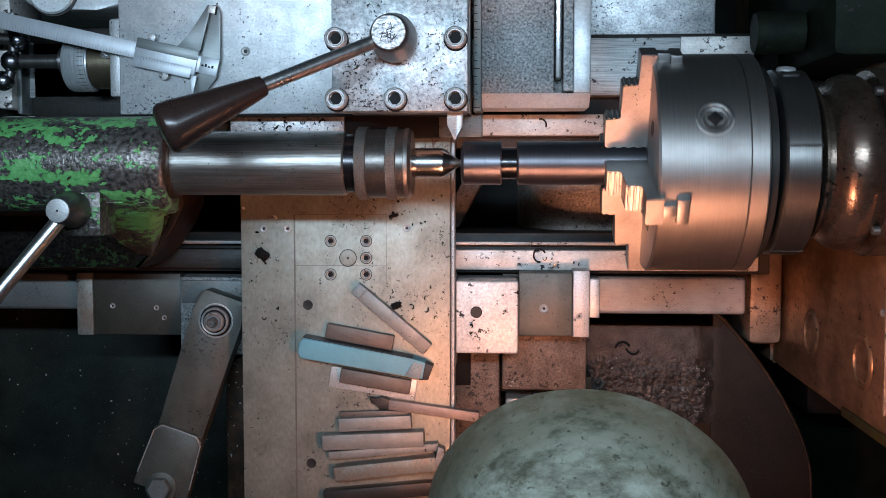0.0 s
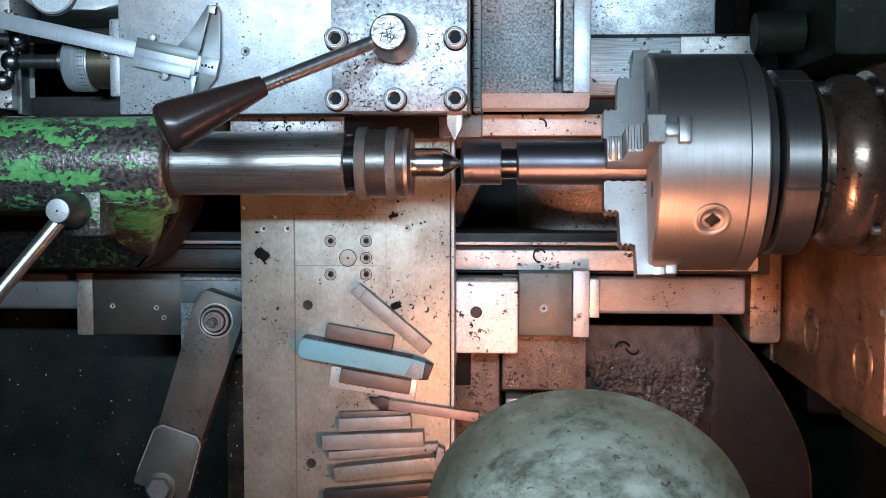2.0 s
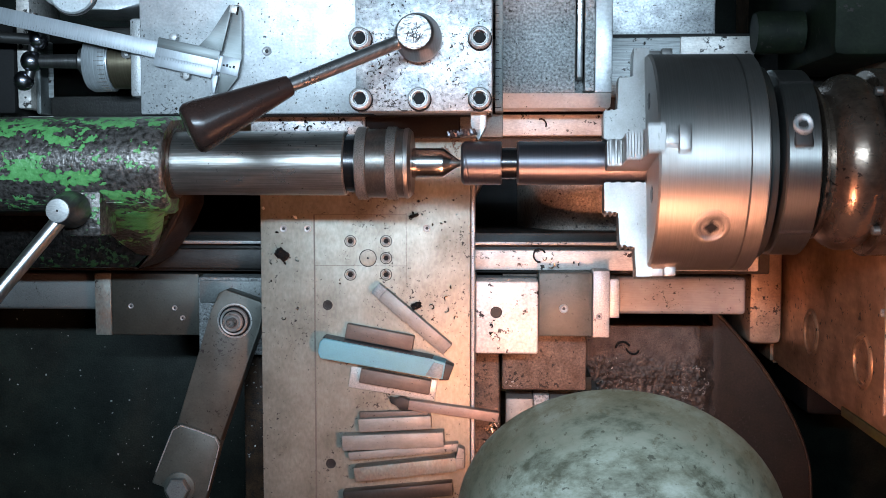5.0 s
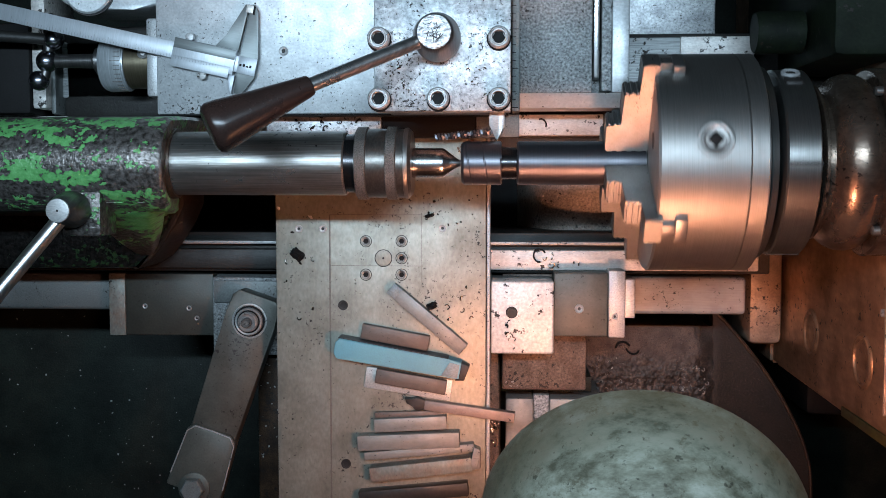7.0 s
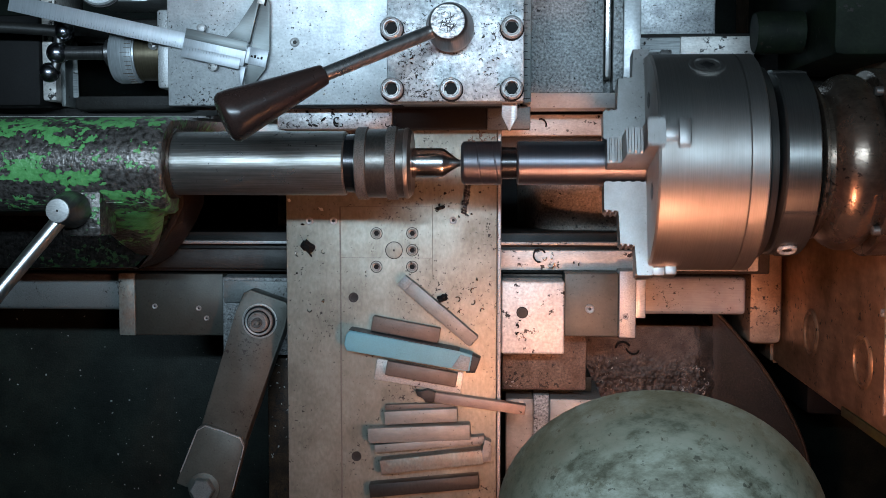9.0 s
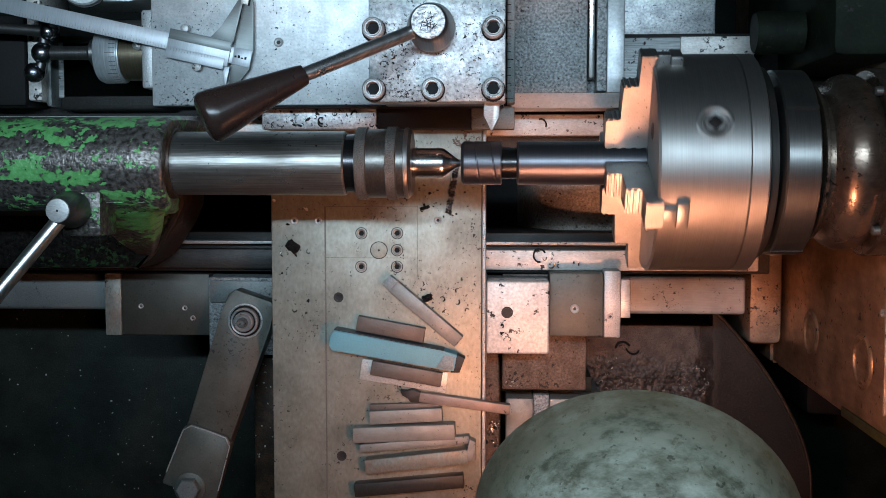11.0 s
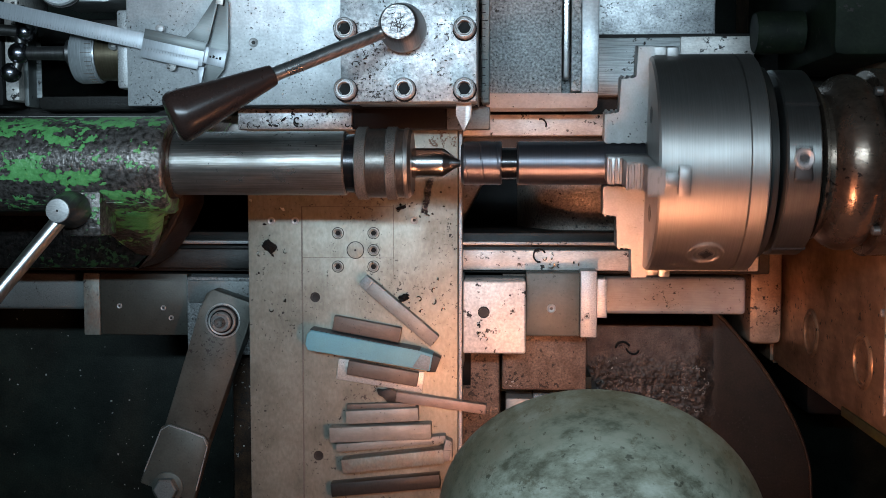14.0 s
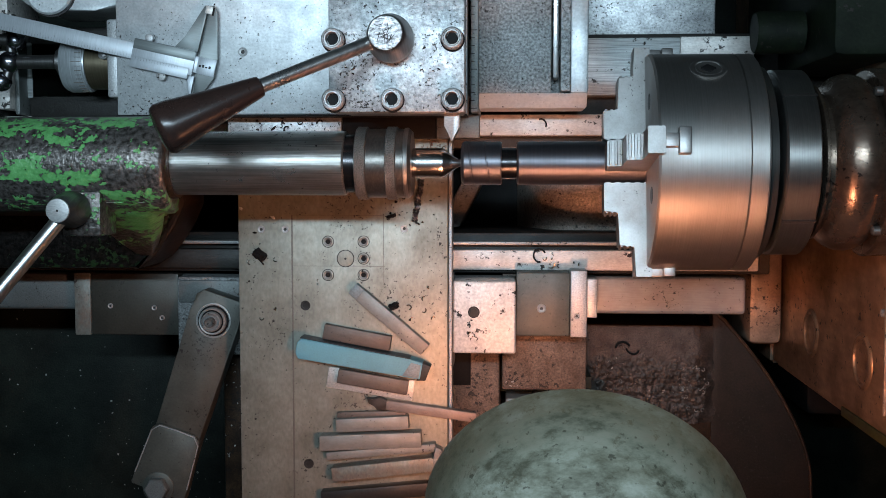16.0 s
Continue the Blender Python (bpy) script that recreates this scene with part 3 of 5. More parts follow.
# ---- tailstock ----
def tailstock():
    t = thing("tailstock", -0.5, 0, -0.21, "cast tailstock in flaking bright green paint", "tailstock")
    prof = [(0.052, -0.205), (0.046, -0.02), (0.043, 0.016), (0.030, 0.038), (0.008, 0.049), (-0.014, 0.047), (-0.033, 0.034), (-0.045, 0.012),
            (-0.048, -0.014), (-0.050, -0.060), (-0.052, -0.085), (-0.055, -0.110), (-0.056, -0.204)]
    xs = [-0.322, -0.322, -0.322, -0.322, -0.322, -0.322, -0.323, -0.325, -0.328, -0.340, -0.358, -0.372, -0.372]
    bm = bm_new()
    rows = []
    for k in range(15):
        f = k / 14
        rows.append([bm.verts.new((-0.75 + (x + 0.75) * f, y, z)) for (y, z), x in zip(prof, xs)])
    # rounded nose
    rows.append([bm.verts.new((x + 0.004, y * 0.93, z * 0.95 if z > 0 else z)) for (y, z), x in zip(prof, xs)])
    for a, b in zip(rows, rows[1:]):
        for i in range(len(prof)):
            j = (i + 1) % len(prof)
            bm.faces.new((a[i], a[j], b[j], b[i]))
    bm.faces.new(rows[0])
    bm.faces.new(rows[-1])
    body = part("casting", bm, GREEN, t, "chipped green cast body", angle=50)
    part("foot_flange", prism(bm_new(), [(-0.75, -0.1157), (-0.4075, -0.1130), (-0.3890, -0.1005), (-0.3770, -0.0838), (-0.3645, -0.0655), (-0.360, -0.055), (-0.360, 0.045), (-0.75, 0.045)], -0.206, -0.130, 0.005), FOOTPAINT, t, "green foot, darkened for the shade below the barrel")
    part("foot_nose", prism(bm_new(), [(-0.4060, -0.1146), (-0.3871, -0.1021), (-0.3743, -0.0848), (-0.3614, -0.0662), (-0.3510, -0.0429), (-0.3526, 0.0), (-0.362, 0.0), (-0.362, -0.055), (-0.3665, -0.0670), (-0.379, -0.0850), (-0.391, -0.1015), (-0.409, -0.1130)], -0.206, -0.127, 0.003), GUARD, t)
    # lumpy flank that runs from the barrel down to the foot, beside the clamp pad
    bm = bm_new()
    grid = []
    for j in range(13):
        v = j / 12
        y = -0.037 - 0.040 * v - 0.022 * v * v
        z = 0.028 - 0.076 * v - 0.083 * v * v
        xr = -0.324 - 0.016 * v - 0.044 * v * v
        row = []
        for i in range(15):
            u = i / 14
            x = -0.406 + (xr + 0.406) * u
            d = 0.0022 * noise.noise(Vector((x * 60, y * 60, z * 60))) - 0.010 * max(0.0, u - 0.8) / 0.2 * u
            row.append(bm.verts.new((x, y - d, z + d * 0.5)))
        row.append(bm.verts.new((xr - 0.004, 0.0, z)))
        row.insert(0, bm.verts.new((-0.406, 0.0, z)))
        grid.append(row)
    for a, b in zip(grid, grid[1:]):
        for i in range(len(a) - 1):
            bm.faces.new((a[i], a[i + 1], b[i + 1], b[i]))
    bm.faces.new(grid[0])
    bm.faces.new(grid[-1])
    part("flank", bm, GREEN, t, "green-flecked cast flank above the foot", angle=60)
    part("clamp_pad", bx(bm_new(), -0.415, -0.378, -0.068, -0.026, 0.0, 0.041, 0.002), PADPAINT, t)
    kx, ky = -0.4035, -0.043
    bm = rev(bm_new(), [(0.040, 0.0165), (0.047, 0.0175), (0.060, 0.0155), (0.0735, 0.0118), (0.075, 0.0108)], "z", 36, (kx, ky, 0))
    knob = part("lever_hub", bm, DARKSTEEL, t)
    part("hub_face", rev(bm_new(), [(0.0735, 0.0112), (0.0765, 0.0106), (0.0768, 0.0095)], "z", 30, (kx, ky, 0)), JAW, knob)
    part("centre_mark", rev(bm_new(), [(0.0755, 0.0012), (0.0772, 0.0011)], "z", 10, (kx, ky, 0)), CARBIDE, knob)
    part("clamp_lever", tube(bm_new(), [(kx - 0.003, ky - 0.009, 0.066), (-0.449, -0.112, 0.092), (-0.462, -0.132, 0.099)], 0.0068, 16), BRIGHT, t, "polished round clamp lever")
    part("lever_grip", tube(bm_new(), [(-0.456, -0.124, 0.096), (-0.52, -0.222, 0.135)], 0.0085, 14, 0.012), BLACK, t, "black lever grip")
    q = thing("quill", -0.32, 0, -0.032, "ground steel tailstock quill with long scratches", "quill")
    part("sleeve", rev(bm_new(), [(-0.5, 0.030), (-0.1545, 0.0305), (-0.1530, 0.0294), (-0.1530, 0.024)], "x", 64), QUILL, q)
    part("nose_ring", rev(bm_new(), [(-0.326, 0.033), (-0.321, 0.0345), (-0.316, 0.033), (-0.316, 0.030)], "x", 48), RUSTY, q)


def live_centre():
    t = thing("live_centre", -0.11, 0, -0.03, "revolving steel centre with two knurled rings", "live centre")
    part("neck", rev(bm_new(), [(-0.1580, 0.0282), (-0.1500, 0.0275), (-0.1425, 0.0282), (-0.1425, 0.020)], "x", 40), OILBLACK, t)
    part("housing", rev(bm_new(), [(-0.1435, 0.0285), (-0.1430, 0.0325), (-0.0937, 0.0325), (-0.0905, 0.030), (-0.0905, 0.014)], "x", 56), HOUSING, t)
    part("end_ring", rev(bm_new(), [(-0.0975, 0.0326), (-0.0970, 0.0334), (-0.0945, 0.0334), (-0.0932, 0.0326)], "x", 56), TURNED, t)
    for x in (-0.1372, -0.1091):
        bm = bm_new()
        seg = 220
        prof = [(x - 0.0052, 0.0325), (x - 0.0045, 0.0345), (x + 0.0045, 0.0345), (x + 0.0052, 0.0325)]
        rev(bm, prof, "x", seg)
        for i, v in enumerate(bm.verts):
            if (i % seg) % 2 and abs(math.hypot(v.co.y, v.co.z) - 0.0345) < 1e-4:
                v.co.y *= 0.996
                v.co.z *= 0.996
        part("knurled_ring", bm, KNURL, t, angle=20)
    part("spindle", rev(bm_new(), [(-0.092, 0.0135), (-0.0885, 0.0142), (-0.066, 0.0142), (-0.0625, 0.0140), (-0.0605, 0.0135), (-0.0475, 0.0036), (-0.0430, 0.0030)], "x", 48), POLISH, t, "polished cone point")


# ---- chuck and work ----
def chuck():
    t = thing("four_jaw_chuck", 0.17, 0, 0, "turned steel four-jaw lathe chuck with stepped jaws", "chuck")
    R = 0.1
    part("body", rev(bm_new(), [(0.1265, 0.023), (0.1265, R - 0.0020), (0.1285, R), (0.2022, R - 0.0003), (0.2026, R - 0.004), (0.2036, R - 0.004), (0.2040, R - 0.0003),
                                (0.2180, R), (0.2196, R - 0.002), (0.2196, 0.05)], "x", 128), TURNED, t)
    part("bore", rev(bm_new(), [(0.1261, 0.025), (0.1269, 0.0235), (0.1269, 0.01)], "x", 48), DARKSTEEL, t)
    # square drive sockets between the jaws
    for a in (-45, 135):
        bm = rev(bm_new(), [(R - 0.004, 0.0162), (R + 0.0002, 0.0162), (R + 0.0005, 0.0157), (R + 0.0004, 0.0125), (R + 0.0001, 0.0118), (R - 0.0006, 0.0112)], "z", 32, (0.1735, 0, 0))
        bm.transform(Matrix.Rotation(radians(-a), 4, "X"))
        s = part("key_socket", bm, TURNED, t)
        bm = rev(bm_new(), [(R - 0.004, 0.0110), (R + 0.0003, 0.0108), (R + 0.0002, 0.0095), (R - 0.0004, 0.0080)], "z", 24, (0.1735, 0, 0))
        bm.transform(Matrix.Rotation(radians(-a), 4, "X"))
        part("socket_well", bm, TURNED2, s)
        bm = bx(bm_new(), -0.0050, 0.0050, -0.0050, 0.0050, R - 0.004, R + 0.0008, 0.0008)
        bm.transform(Matrix.Translation((0.1735, 0, 0)) @ Matrix.Rotation(radians(45), 4, "Z"))
        bm.transform(Matrix.Rotation(radians(-a), 4, "X"))
        part("square_hole", bm, INK, s)
    w = 0.0117
    for k in range(4):
        j = None
        bm = bm_new()
        # stepped side outline in x and radius, drawn across the jaw's width
        out = [(0.0880, 0.0205), (0.0880, 0.0475), (0.1015, 0.0475), (0.1015, 0.0790), (0.1160, 0.0790), (0.1160, 0.1075), (0.1310, 0.1075), (0.1310, 0.0205)]
        a0 = [bm.verts.new((x, -w, z)) for x, z in out]
        a1 = [bm.verts.new((x, w, z)) for x, z in out]
        fs = [bm.faces.new(a0), bm.faces.new(a1)]
        for i in range(len(out)):
            n = (i + 1) % len(out)
            fs.append(bm.faces.new((a0[i], a0[n], a1[n], a1[i])))
        bmesh.ops.bevel(bm, geom=list({e for f in fs for e in f.edges}), offset=0.0007, segments=2, affect="EDGES")
        turn = Matrix.Rotation(radians(-90 * k), 4, "X")
        bm.transform(turn)
        j = part("jaw", bm, CHUCKJAW, t)
        bm = bx(bm_new(), 0.1310, 0.1420, -0.0058, 0.0058, 0.090, 0.1068, 0.0005)
        bx(bm, 0.1420, 0.1525, -w, w, 0.094, 0.1070, 0.0012)
        bm.transform(turn)
        part("jaw_key", bm, CHUCKJAW, j)
        # gripping serrations on each step
        bits = [(x, 0.0026, r - 0.001, r + 0.0016) for x, r in ((0.0893, 0.0475), (0.0943, 0.0475), (0.0988, 0.0475), (0.1030, 0.0790), (0.1080, 0.0790), (0.1132, 0.0790))]
        bits += [(x, 0.005, 0.0195, 0.0225) for x in (0.0895, 0.0985, 0.1075, 0.1165, 0.1250)]
        for x, l, r0, r1 in bits:
            bm = bx(bm_new(), x, x + l, -w + 0.0008, w - 0.0008, r0, r1, 0.0005, 1)
            bm.transform(turn)
            part("serration", bm, CHUCKJAW, j)
    for a in (52, 142, 232, 322):
        bm = rev(bm_new(), [(0.1262, 0.0075), (0.1268, 0.0075)], "x", 24, (0, 0.062 * math.sin(radians(a)), 0.062 * math.cos(radians(a))))
        part("face_hole", bm, CARBIDE, t)
    SPINNING.append(t)
    c = thing("spindle_collar", 0.25, 0, 0, "dark steel split clamp collar behind the chuck", "collar")
    part("back_flange", rev(bm_new(), [(0.2192, 0.06), (0.2192, 0.086), (0.2205, 0.0885), (0.2225, 0.0905), (0.2290, 0.0880), (0.2297, 0.084), (0.2297, 0.06)], "x", 96), COLLARSTEEL, c)
    part("ring", rev(bm_new(), [(0.2365, 0.06), (0.2365, 0.0830), (0.2380, 0.0850), (0.2645, 0.0850), (0.2658, 0.0835), (0.2658, 0.06)], "x", 96), COLLARSTEEL, c)
    for a in COLLAR_SLITS:
        bm = bx(bm_new(), 0.2368, 0.2660, -0.0011, 0.0011, 0.078, 0.0855, 0)
        bm.transform(Matrix.Rotation(radians(-a), 4, "X"))
        part("slit", bm, CARBIDE, c)
    bm = rev(bm_new(), [(0.0795, 0.0085), (0.0870, 0.0085), (0.0880, 0.0075), (0.0865, 0.0045), (0.0825, 0.0042)], "z", 26, (0.2500, 0, 0))
    bm.transform(Matrix.Rotation(radians(-COLLAR_SCREW), 4, "X"))
    s = part("clamp_screw", bm, STEEL, c)
    bm = bm_new()
    bx(bm, 0.2415, 0.2585, -0.0205, 0.0105, 0.0765, 0.0855, 0.0030, 3)
    bm.transform(Matrix.Rotation(radians(-COLLAR_SCREW), 4, "X"))
    part("screw_pocket", bm, CARBIDE, c)
    bm = rev(bm_new(), [(0.0845, 0.0044), (0.0869, 0.0042)], "z", 6, (0.2500, 0, 0))
    bm.transform(Matrix.Rotation(radians(-COLLAR_SCREW), 4, "X"))
    part("screw_socket", bm, CARBIDE, s)
    part("rear_ring", rev(bm_new(), [(0.2622, 0.05), (0.2622, 0.0700), (0.2640, 0.0705), (0.2690, 0.0700), (0.2690, 0.05)], "x", 80), CARBIDE, c)
    SPINNING.append(c)


def workpiece():
    t = thing("workpiece", 0.03, 0, 0, "dark turned steel bar held in the chuck, with a turned neck", "workpiece")
    r = 0.0205
    # the fore part carries a shallow spiral groove
    bm = bm_new()
    seg, n, pitch = 72, 120, 0.0153
    rings = [[bm.verts.new((-0.0445, 0.004 * math.sin(2 * math.pi * i / seg), 0.004 * math.cos(2 * math.pi * i / seg))) for i in range(seg)]]
    for k in range(n + 1):
        x = -0.0445 + 0.0380 * k / n
        ring = []
        for i in range(seg):
            a = 2 * math.pi * i / seg
            u = ((x + pitch * a / (2 * math.pi) + GROOVE) / pitch) % 1.0 * pitch
            d = min(u, pitch - u)
            rr = r - 0.00045 * max(0.0, 1 - d / 0.0009)
            e = min(x + 0.0445, -0.0065 - x)
            rr -= 0.0022 * max(0.0, 1 - (x + 0.0445) / 0.0030) + 0.0010 * max(0.0, 1 - e / 0.0010)
            ring.append(bm.verts.new((x, rr * math.sin(a), rr * math.cos(a))))
        rings.append(ring)
    for r0, r1 in zip(rings, rings[1:]):
        for i in range(seg):
            k = (i + 1) % seg
            bm.faces.new((r0[i], r0[k], r1[k], r1[i]))
    bm.faces.new(rings[0])
    bm.faces.new(rings[-1])
    part("grooved_end", bm, WORK, t, "dark bar end with a spiral groove")
    prof = [(-0.0066, 0.0150), (0.0074, 0.0150), (0.0077, r - 0.0016), (0.0095, r), (0.128, r)]
    part("bar", rev(bm_new(), prof[2:], "x", 64), WORK, t)
    part("turned_neck", rev(bm_new(), prof[:2] + [(0.0080, 0.012)], "x", 56), OILBLACK, t, "polished dark neck turned in the bar")
    SPINNING.append(t)


# ---- headstock ----
def headstock():
    t = thing("headstock", 0.5, 0, -0.5, "brown oily headstock casting with a round spindle cover", "headstock")
    pts = [(-0.271, -0.47), (-0.275, 0.10), (0.35, 0.10), (0.35, -0.47)]
    part("end_wall", prism_x(0.365, 0.80, pts, 0.006), BROWN, t)
    part("lower_wall", prism_x(0.3635, 0.80, [(-0.268, -0.748), (-0.271, -0.473), (0.35, -0.473), (0.35, -0.748)], 0.004), RUSTWALL, t)
    part("spindle_cover", rev(bm_new(), [(0.366, 0.066), (0.330, 0.068), (0.3245, 0.0725), (0.3200, 0.0768), (0.3150, 0.0795), (0.3085, 0.0810), (0.3015, 0.0806), (0.2950, 0.0784), (0.2895, 0.0742),
                                        (0.2855, 0.0685), (0.2835, 0.0635), (0.2790, 0.0632), (0.2770, 0.0700), (0.2760, 0.0722), (0.2735, 0.0722), (0.2725, 0.0705), (0.2722, 0.03)], "x", 96), COPPERY, t, "rounded oily spindle cover")
    part("cover_flange", rev(bm_new(), [(0.366, 0.086), (0.326, 0.086), (0.324, 0.084), (0.324, 0.06)], "x", 80), COPPERY, t)
    for a in (50, -48, 138, 222):
        bm = rev(bm_new(), [(0.3175, 0.0030), (0.3185, 0.0042), (0.326, 0.0042)], "x", 14, (0, 0.0805 * math.sin(radians(a)), 0.0805 * math.cos(radians(a))))
        part("cover_screw", bm, TURNED2, t)
    # raised ring bosses on the wall
    for y, z in ((-0.2012, -0.2875), (-0.2027, -0.1018)):
        bm = rev(bm_new(), [(0.3655, 0.0300), (0.3632, 0.0288), (0.3618, 0.0262), (0.3624, 0.0236), (0.3645, 0.0222), (0.3648, 0.0120), (0.3655, 0.0100)], "x", 40, (0, y, z))
        part("wall_boss", bm, BROWN, t)
    bm = rev(bm_new(), [(0.3655, 0.004), (0.3625, 0.004), (0.3620, 0.003)], "x", 14, (0, -0.145, -0.045))
    part("wall_screw", bm, STEEL, t)
    part("wall_step", bx(bm_new(), 0.318, 0.3632, -0.236, -0.10, -0.66, -0.412, 0.010), WALLSTEP, t, "tan oil-flecked step of the casting")
    part("cover_seam", bx(bm_new(), 0.3612, 0.3652, -0.243, -0.128, -0.0335, -0.0285, 0.0008), WALLSTEP, t, "bright worn seam of a cover plate")
    part("corner_paint", bx(bm_new(), 0.3622, 0.3652, -0.2725, -0.262, -0.16, 0.06, 0.001), OLDPAINT, t, "dirty olive painted corner strip")
    # dark gearbox corner on the operator's side
    part("front_cover", bx(bm_new(), 0.305, 0.80, 0.100, 0.40, -0.40, -0.03, 0.012), COVERPAINT, t, "near-black green front cover")
    part("green_corner", bx(bm_new(), 0.322, 0.60, 0.16, 0.40, -0.022, 0.03, 0.006), GREENDARK, t, "dirty dark green painted corner")
    part("oil_pipe", rev(bm_new(), [(0.252, 0.020), (0.256, 0.022), (0.30, 0.022), (0.30, 0.018)], "x", 30, (0, 0.135, -0.12)), COVERPAINT, t)
    part("base", bx(bm_new(), 0.42, 0.80, -0.35, 0.35, -0.752, -0.50, 0.01), INK, t)


# ---- carriage: what runs along the bed ----
def saddle():
    t = thing("saddle", 0.0, 0.1, -0.22, "cast iron lathe saddle with machined edges and cast top", "saddle")
    part("wing", bx(bm_new(), -0.0325, 0.0470, 0.0745, 0.38, -0.20, -0.120, 0.002), CAST, t, "grey rough cast top")
    part("wing_slope", prism_x(-0.0325, 0.0850, [(0.0745, -0.121), (0.0600, -0.136), (0.0600, -0.20), (0.0745, -0.20)]), SLOPE, t, "machined sloping edge")
    part("slot_bed", bx(bm_new(), 0.0470, 0.0672, 0.0745, 0.38, -0.20, -0.150, 0.001), CAST, t)
    part("slot_rod", bx(bm_new(), 0.0485, 0.0550, 0.090, 0.38, -0.150, -0.124, 0.002), BRIGHT, t)
    part("edge_strip", bx(bm_new(), 0.0568, 0.0670, 0.0765, 0.38, -0.150, -0.121, 0.001), CAST, t)
    part("edge_bar", bx(bm_new(), 0.0672, 0.0852, 0.0745, 0.1715, -0.20, -0.119, 0.0015), SLIDEPLATE, t)
    part("apron", bx(bm_new(), -0.42, 0.0852, 0.16, 0.36, -0.50, -0.206, 0.005), CAST, t)
    part("cross_guide", bx(bm_new(), -0.292, -0.070, -0.46, 0.30, -0.2075, -0.1985, 0.001), CAST, t)
    ON_CARRIAGE.append(t)
    f = thing("front_skirt", 0.18, 0.25, -0.45, "oil-blotched grey plate of the apron by the headstock", "plate")
    part("plate", bx(bm_new(), 0.09, 0.247, 0.150, 0.30, -0.34, -0.300, 0.003), PLATE, f)
    part("leg", bx(bm_new(), 0.10, 0.24, 0.155, 0.29, -0.50, -0.34, 0.003), CAST, f)


def taper_attachment():
    t = thing("taper_attachment", 0.02, -0.16, -0.236, "steel slide blocks of a taper attachment on the guide bar", "slide block")
    b = part("square_block", bx(bm_new(), -0.0590, 0.0117, -0.212, -0.1297, -0.244, -0.180, 0.0025, 3), BLOCK, t, "bright stained square block")
    bm = rev(bm_new(), [(-0.182, 0.0066), (-0.1795, 0.0066), (-0.1790, 0.0058), (-0.1795, 0.0030)], "z", 24, (-0.0355, -0.1650, 0))
    sk = part("sunk_screw", bm, CARBIDE, b)
    part("screw_face", rev(bm_new(), [(-0.181, 0.0050), (-0.1786, 0.0048), (-0.1785, 0.0030)], "z", 20, (-0.0355, -0.1650, 0)), CASTDARK, sk)
    g = part("grey_block", bx(bm_new(), 0.0120, 0.0725, -0.193, -0.121, -0.248, -0.190, 0.0018), CASTSMOOTH, t)
    part("oiler_ring", rev(bm_new(), [(-0.191, 0.0052), (-0.1885, 0.0052), (-0.188, 0.0042), (-0.189, 0.0022)], "z", 22, (0.0405, -0.1615, 0)), JAW, g)
    part("oiler_ball", rev(bm_new(), [(-0.190, 0.0021), (-0.1882, 0.0016)], "z", 12, (0.0405, -0.1615, 0)), CARBIDE, g)
    e = part("end_plate", bx(bm_new(), 0.0728, 0.0915, -0.1935, -0.118, -0.238, -0.186, 0.0015), STEEL, t)
    plug(e, 0.080, -0.1695, -0.186, 0.0035)
    part("wiper", bx(bm_new(), 0.0918, 0.1035, -0.1725, -0.1285, -0.249, -0.1965, 0.001), JAW, t)
    part("side_gib", bx(bm_new(), -0.0632, -0.0592, -0.23, -0.125, -0.236, -0.190, 0.001), STEEL, t)
    ON_CARRIAGE.append(t)
    s = thing("rear_slide", -0.41, -0.16, -0.24, "oily dark slide block on the guide bar", "slide block")
    b = part("block", bx(bm_new(), -0.4978, -0.3905, -0.2030, -0.1285, -0.292, -0.235, 0.002), SLIDEDARK, s)
    part("end_plate", bx(bm_new(), -0.5180, -0.4980, -0.2035, -0.1283, -0.292, -0.234, 0.0015), TOOLGREY, s)
    for x, y in ((-0.474, -0.168), (-0.4205, -0.170), (-0.411, -0.182)):
        plug(b, x, y, -0.235, 0.0032)
    c = part("carrier", bx(bm_new(), -0.3903, -0.296, -0.225, -0.132, -0.30, -0.230, 0.002), CAST, s)
    part("machined_ledge", bx(bm_new(), -0.3875, -0.304, -0.162, -0.136, -0.230, -0.226, 0.001), DULLSTEEL, c)
    part("slide_body", bx(bm_new(), -0.345, -0.29, -0.45, -0.21, -0.34, -0.262, 0.003), RUSTY, s, "rusty slide body with chips")
    ON_CARRIAGE.append(s)
    link = thing("clamp_link", -0.37, -0.26, -0.22, "flat grey steel clamping link with a round end and nuts", "link")
    a, b2 = Vector((-0.3385, -0.1800)), Vector((-0.4060, -0.3780))
    d = (b2 - a).normalized()
    n = Vector((-d.y, d.x))
    pts = []
    for u, w in ((0.0, 0.0300), (-0.024, 0.0285), (-0.031, 0.022), (-0.031, -0.022), (-0.024, -0.0285), (0.0, -0.0300)):
        q = a + d * u + n * w
        pts.append((q.x, q.y))
    for s2, u in ((-0.027, 0.0), (0.027, 0.0)):
        q = a + d * 0.165 + n * s2
        pts.append((q.x, q.y))
    part("arm", prism(bm_new(), pts, -0.2255, -0.200, 0.0012), CASTSMOOTH, link)
    pts = []
    for u, w in ((0.135, -0.022), (0.135, 0.022), (0.142, 0.030), (0.215, 0.034), (0.215, -0.034), (0.142, -0.030)):
        q = a + d * u + n * w
        pts.append((q.x, q.y))
    part("end_shoe", prism(bm_new(), pts, -0.212, -0.195, 0.003), CASTSMOOTH, link)
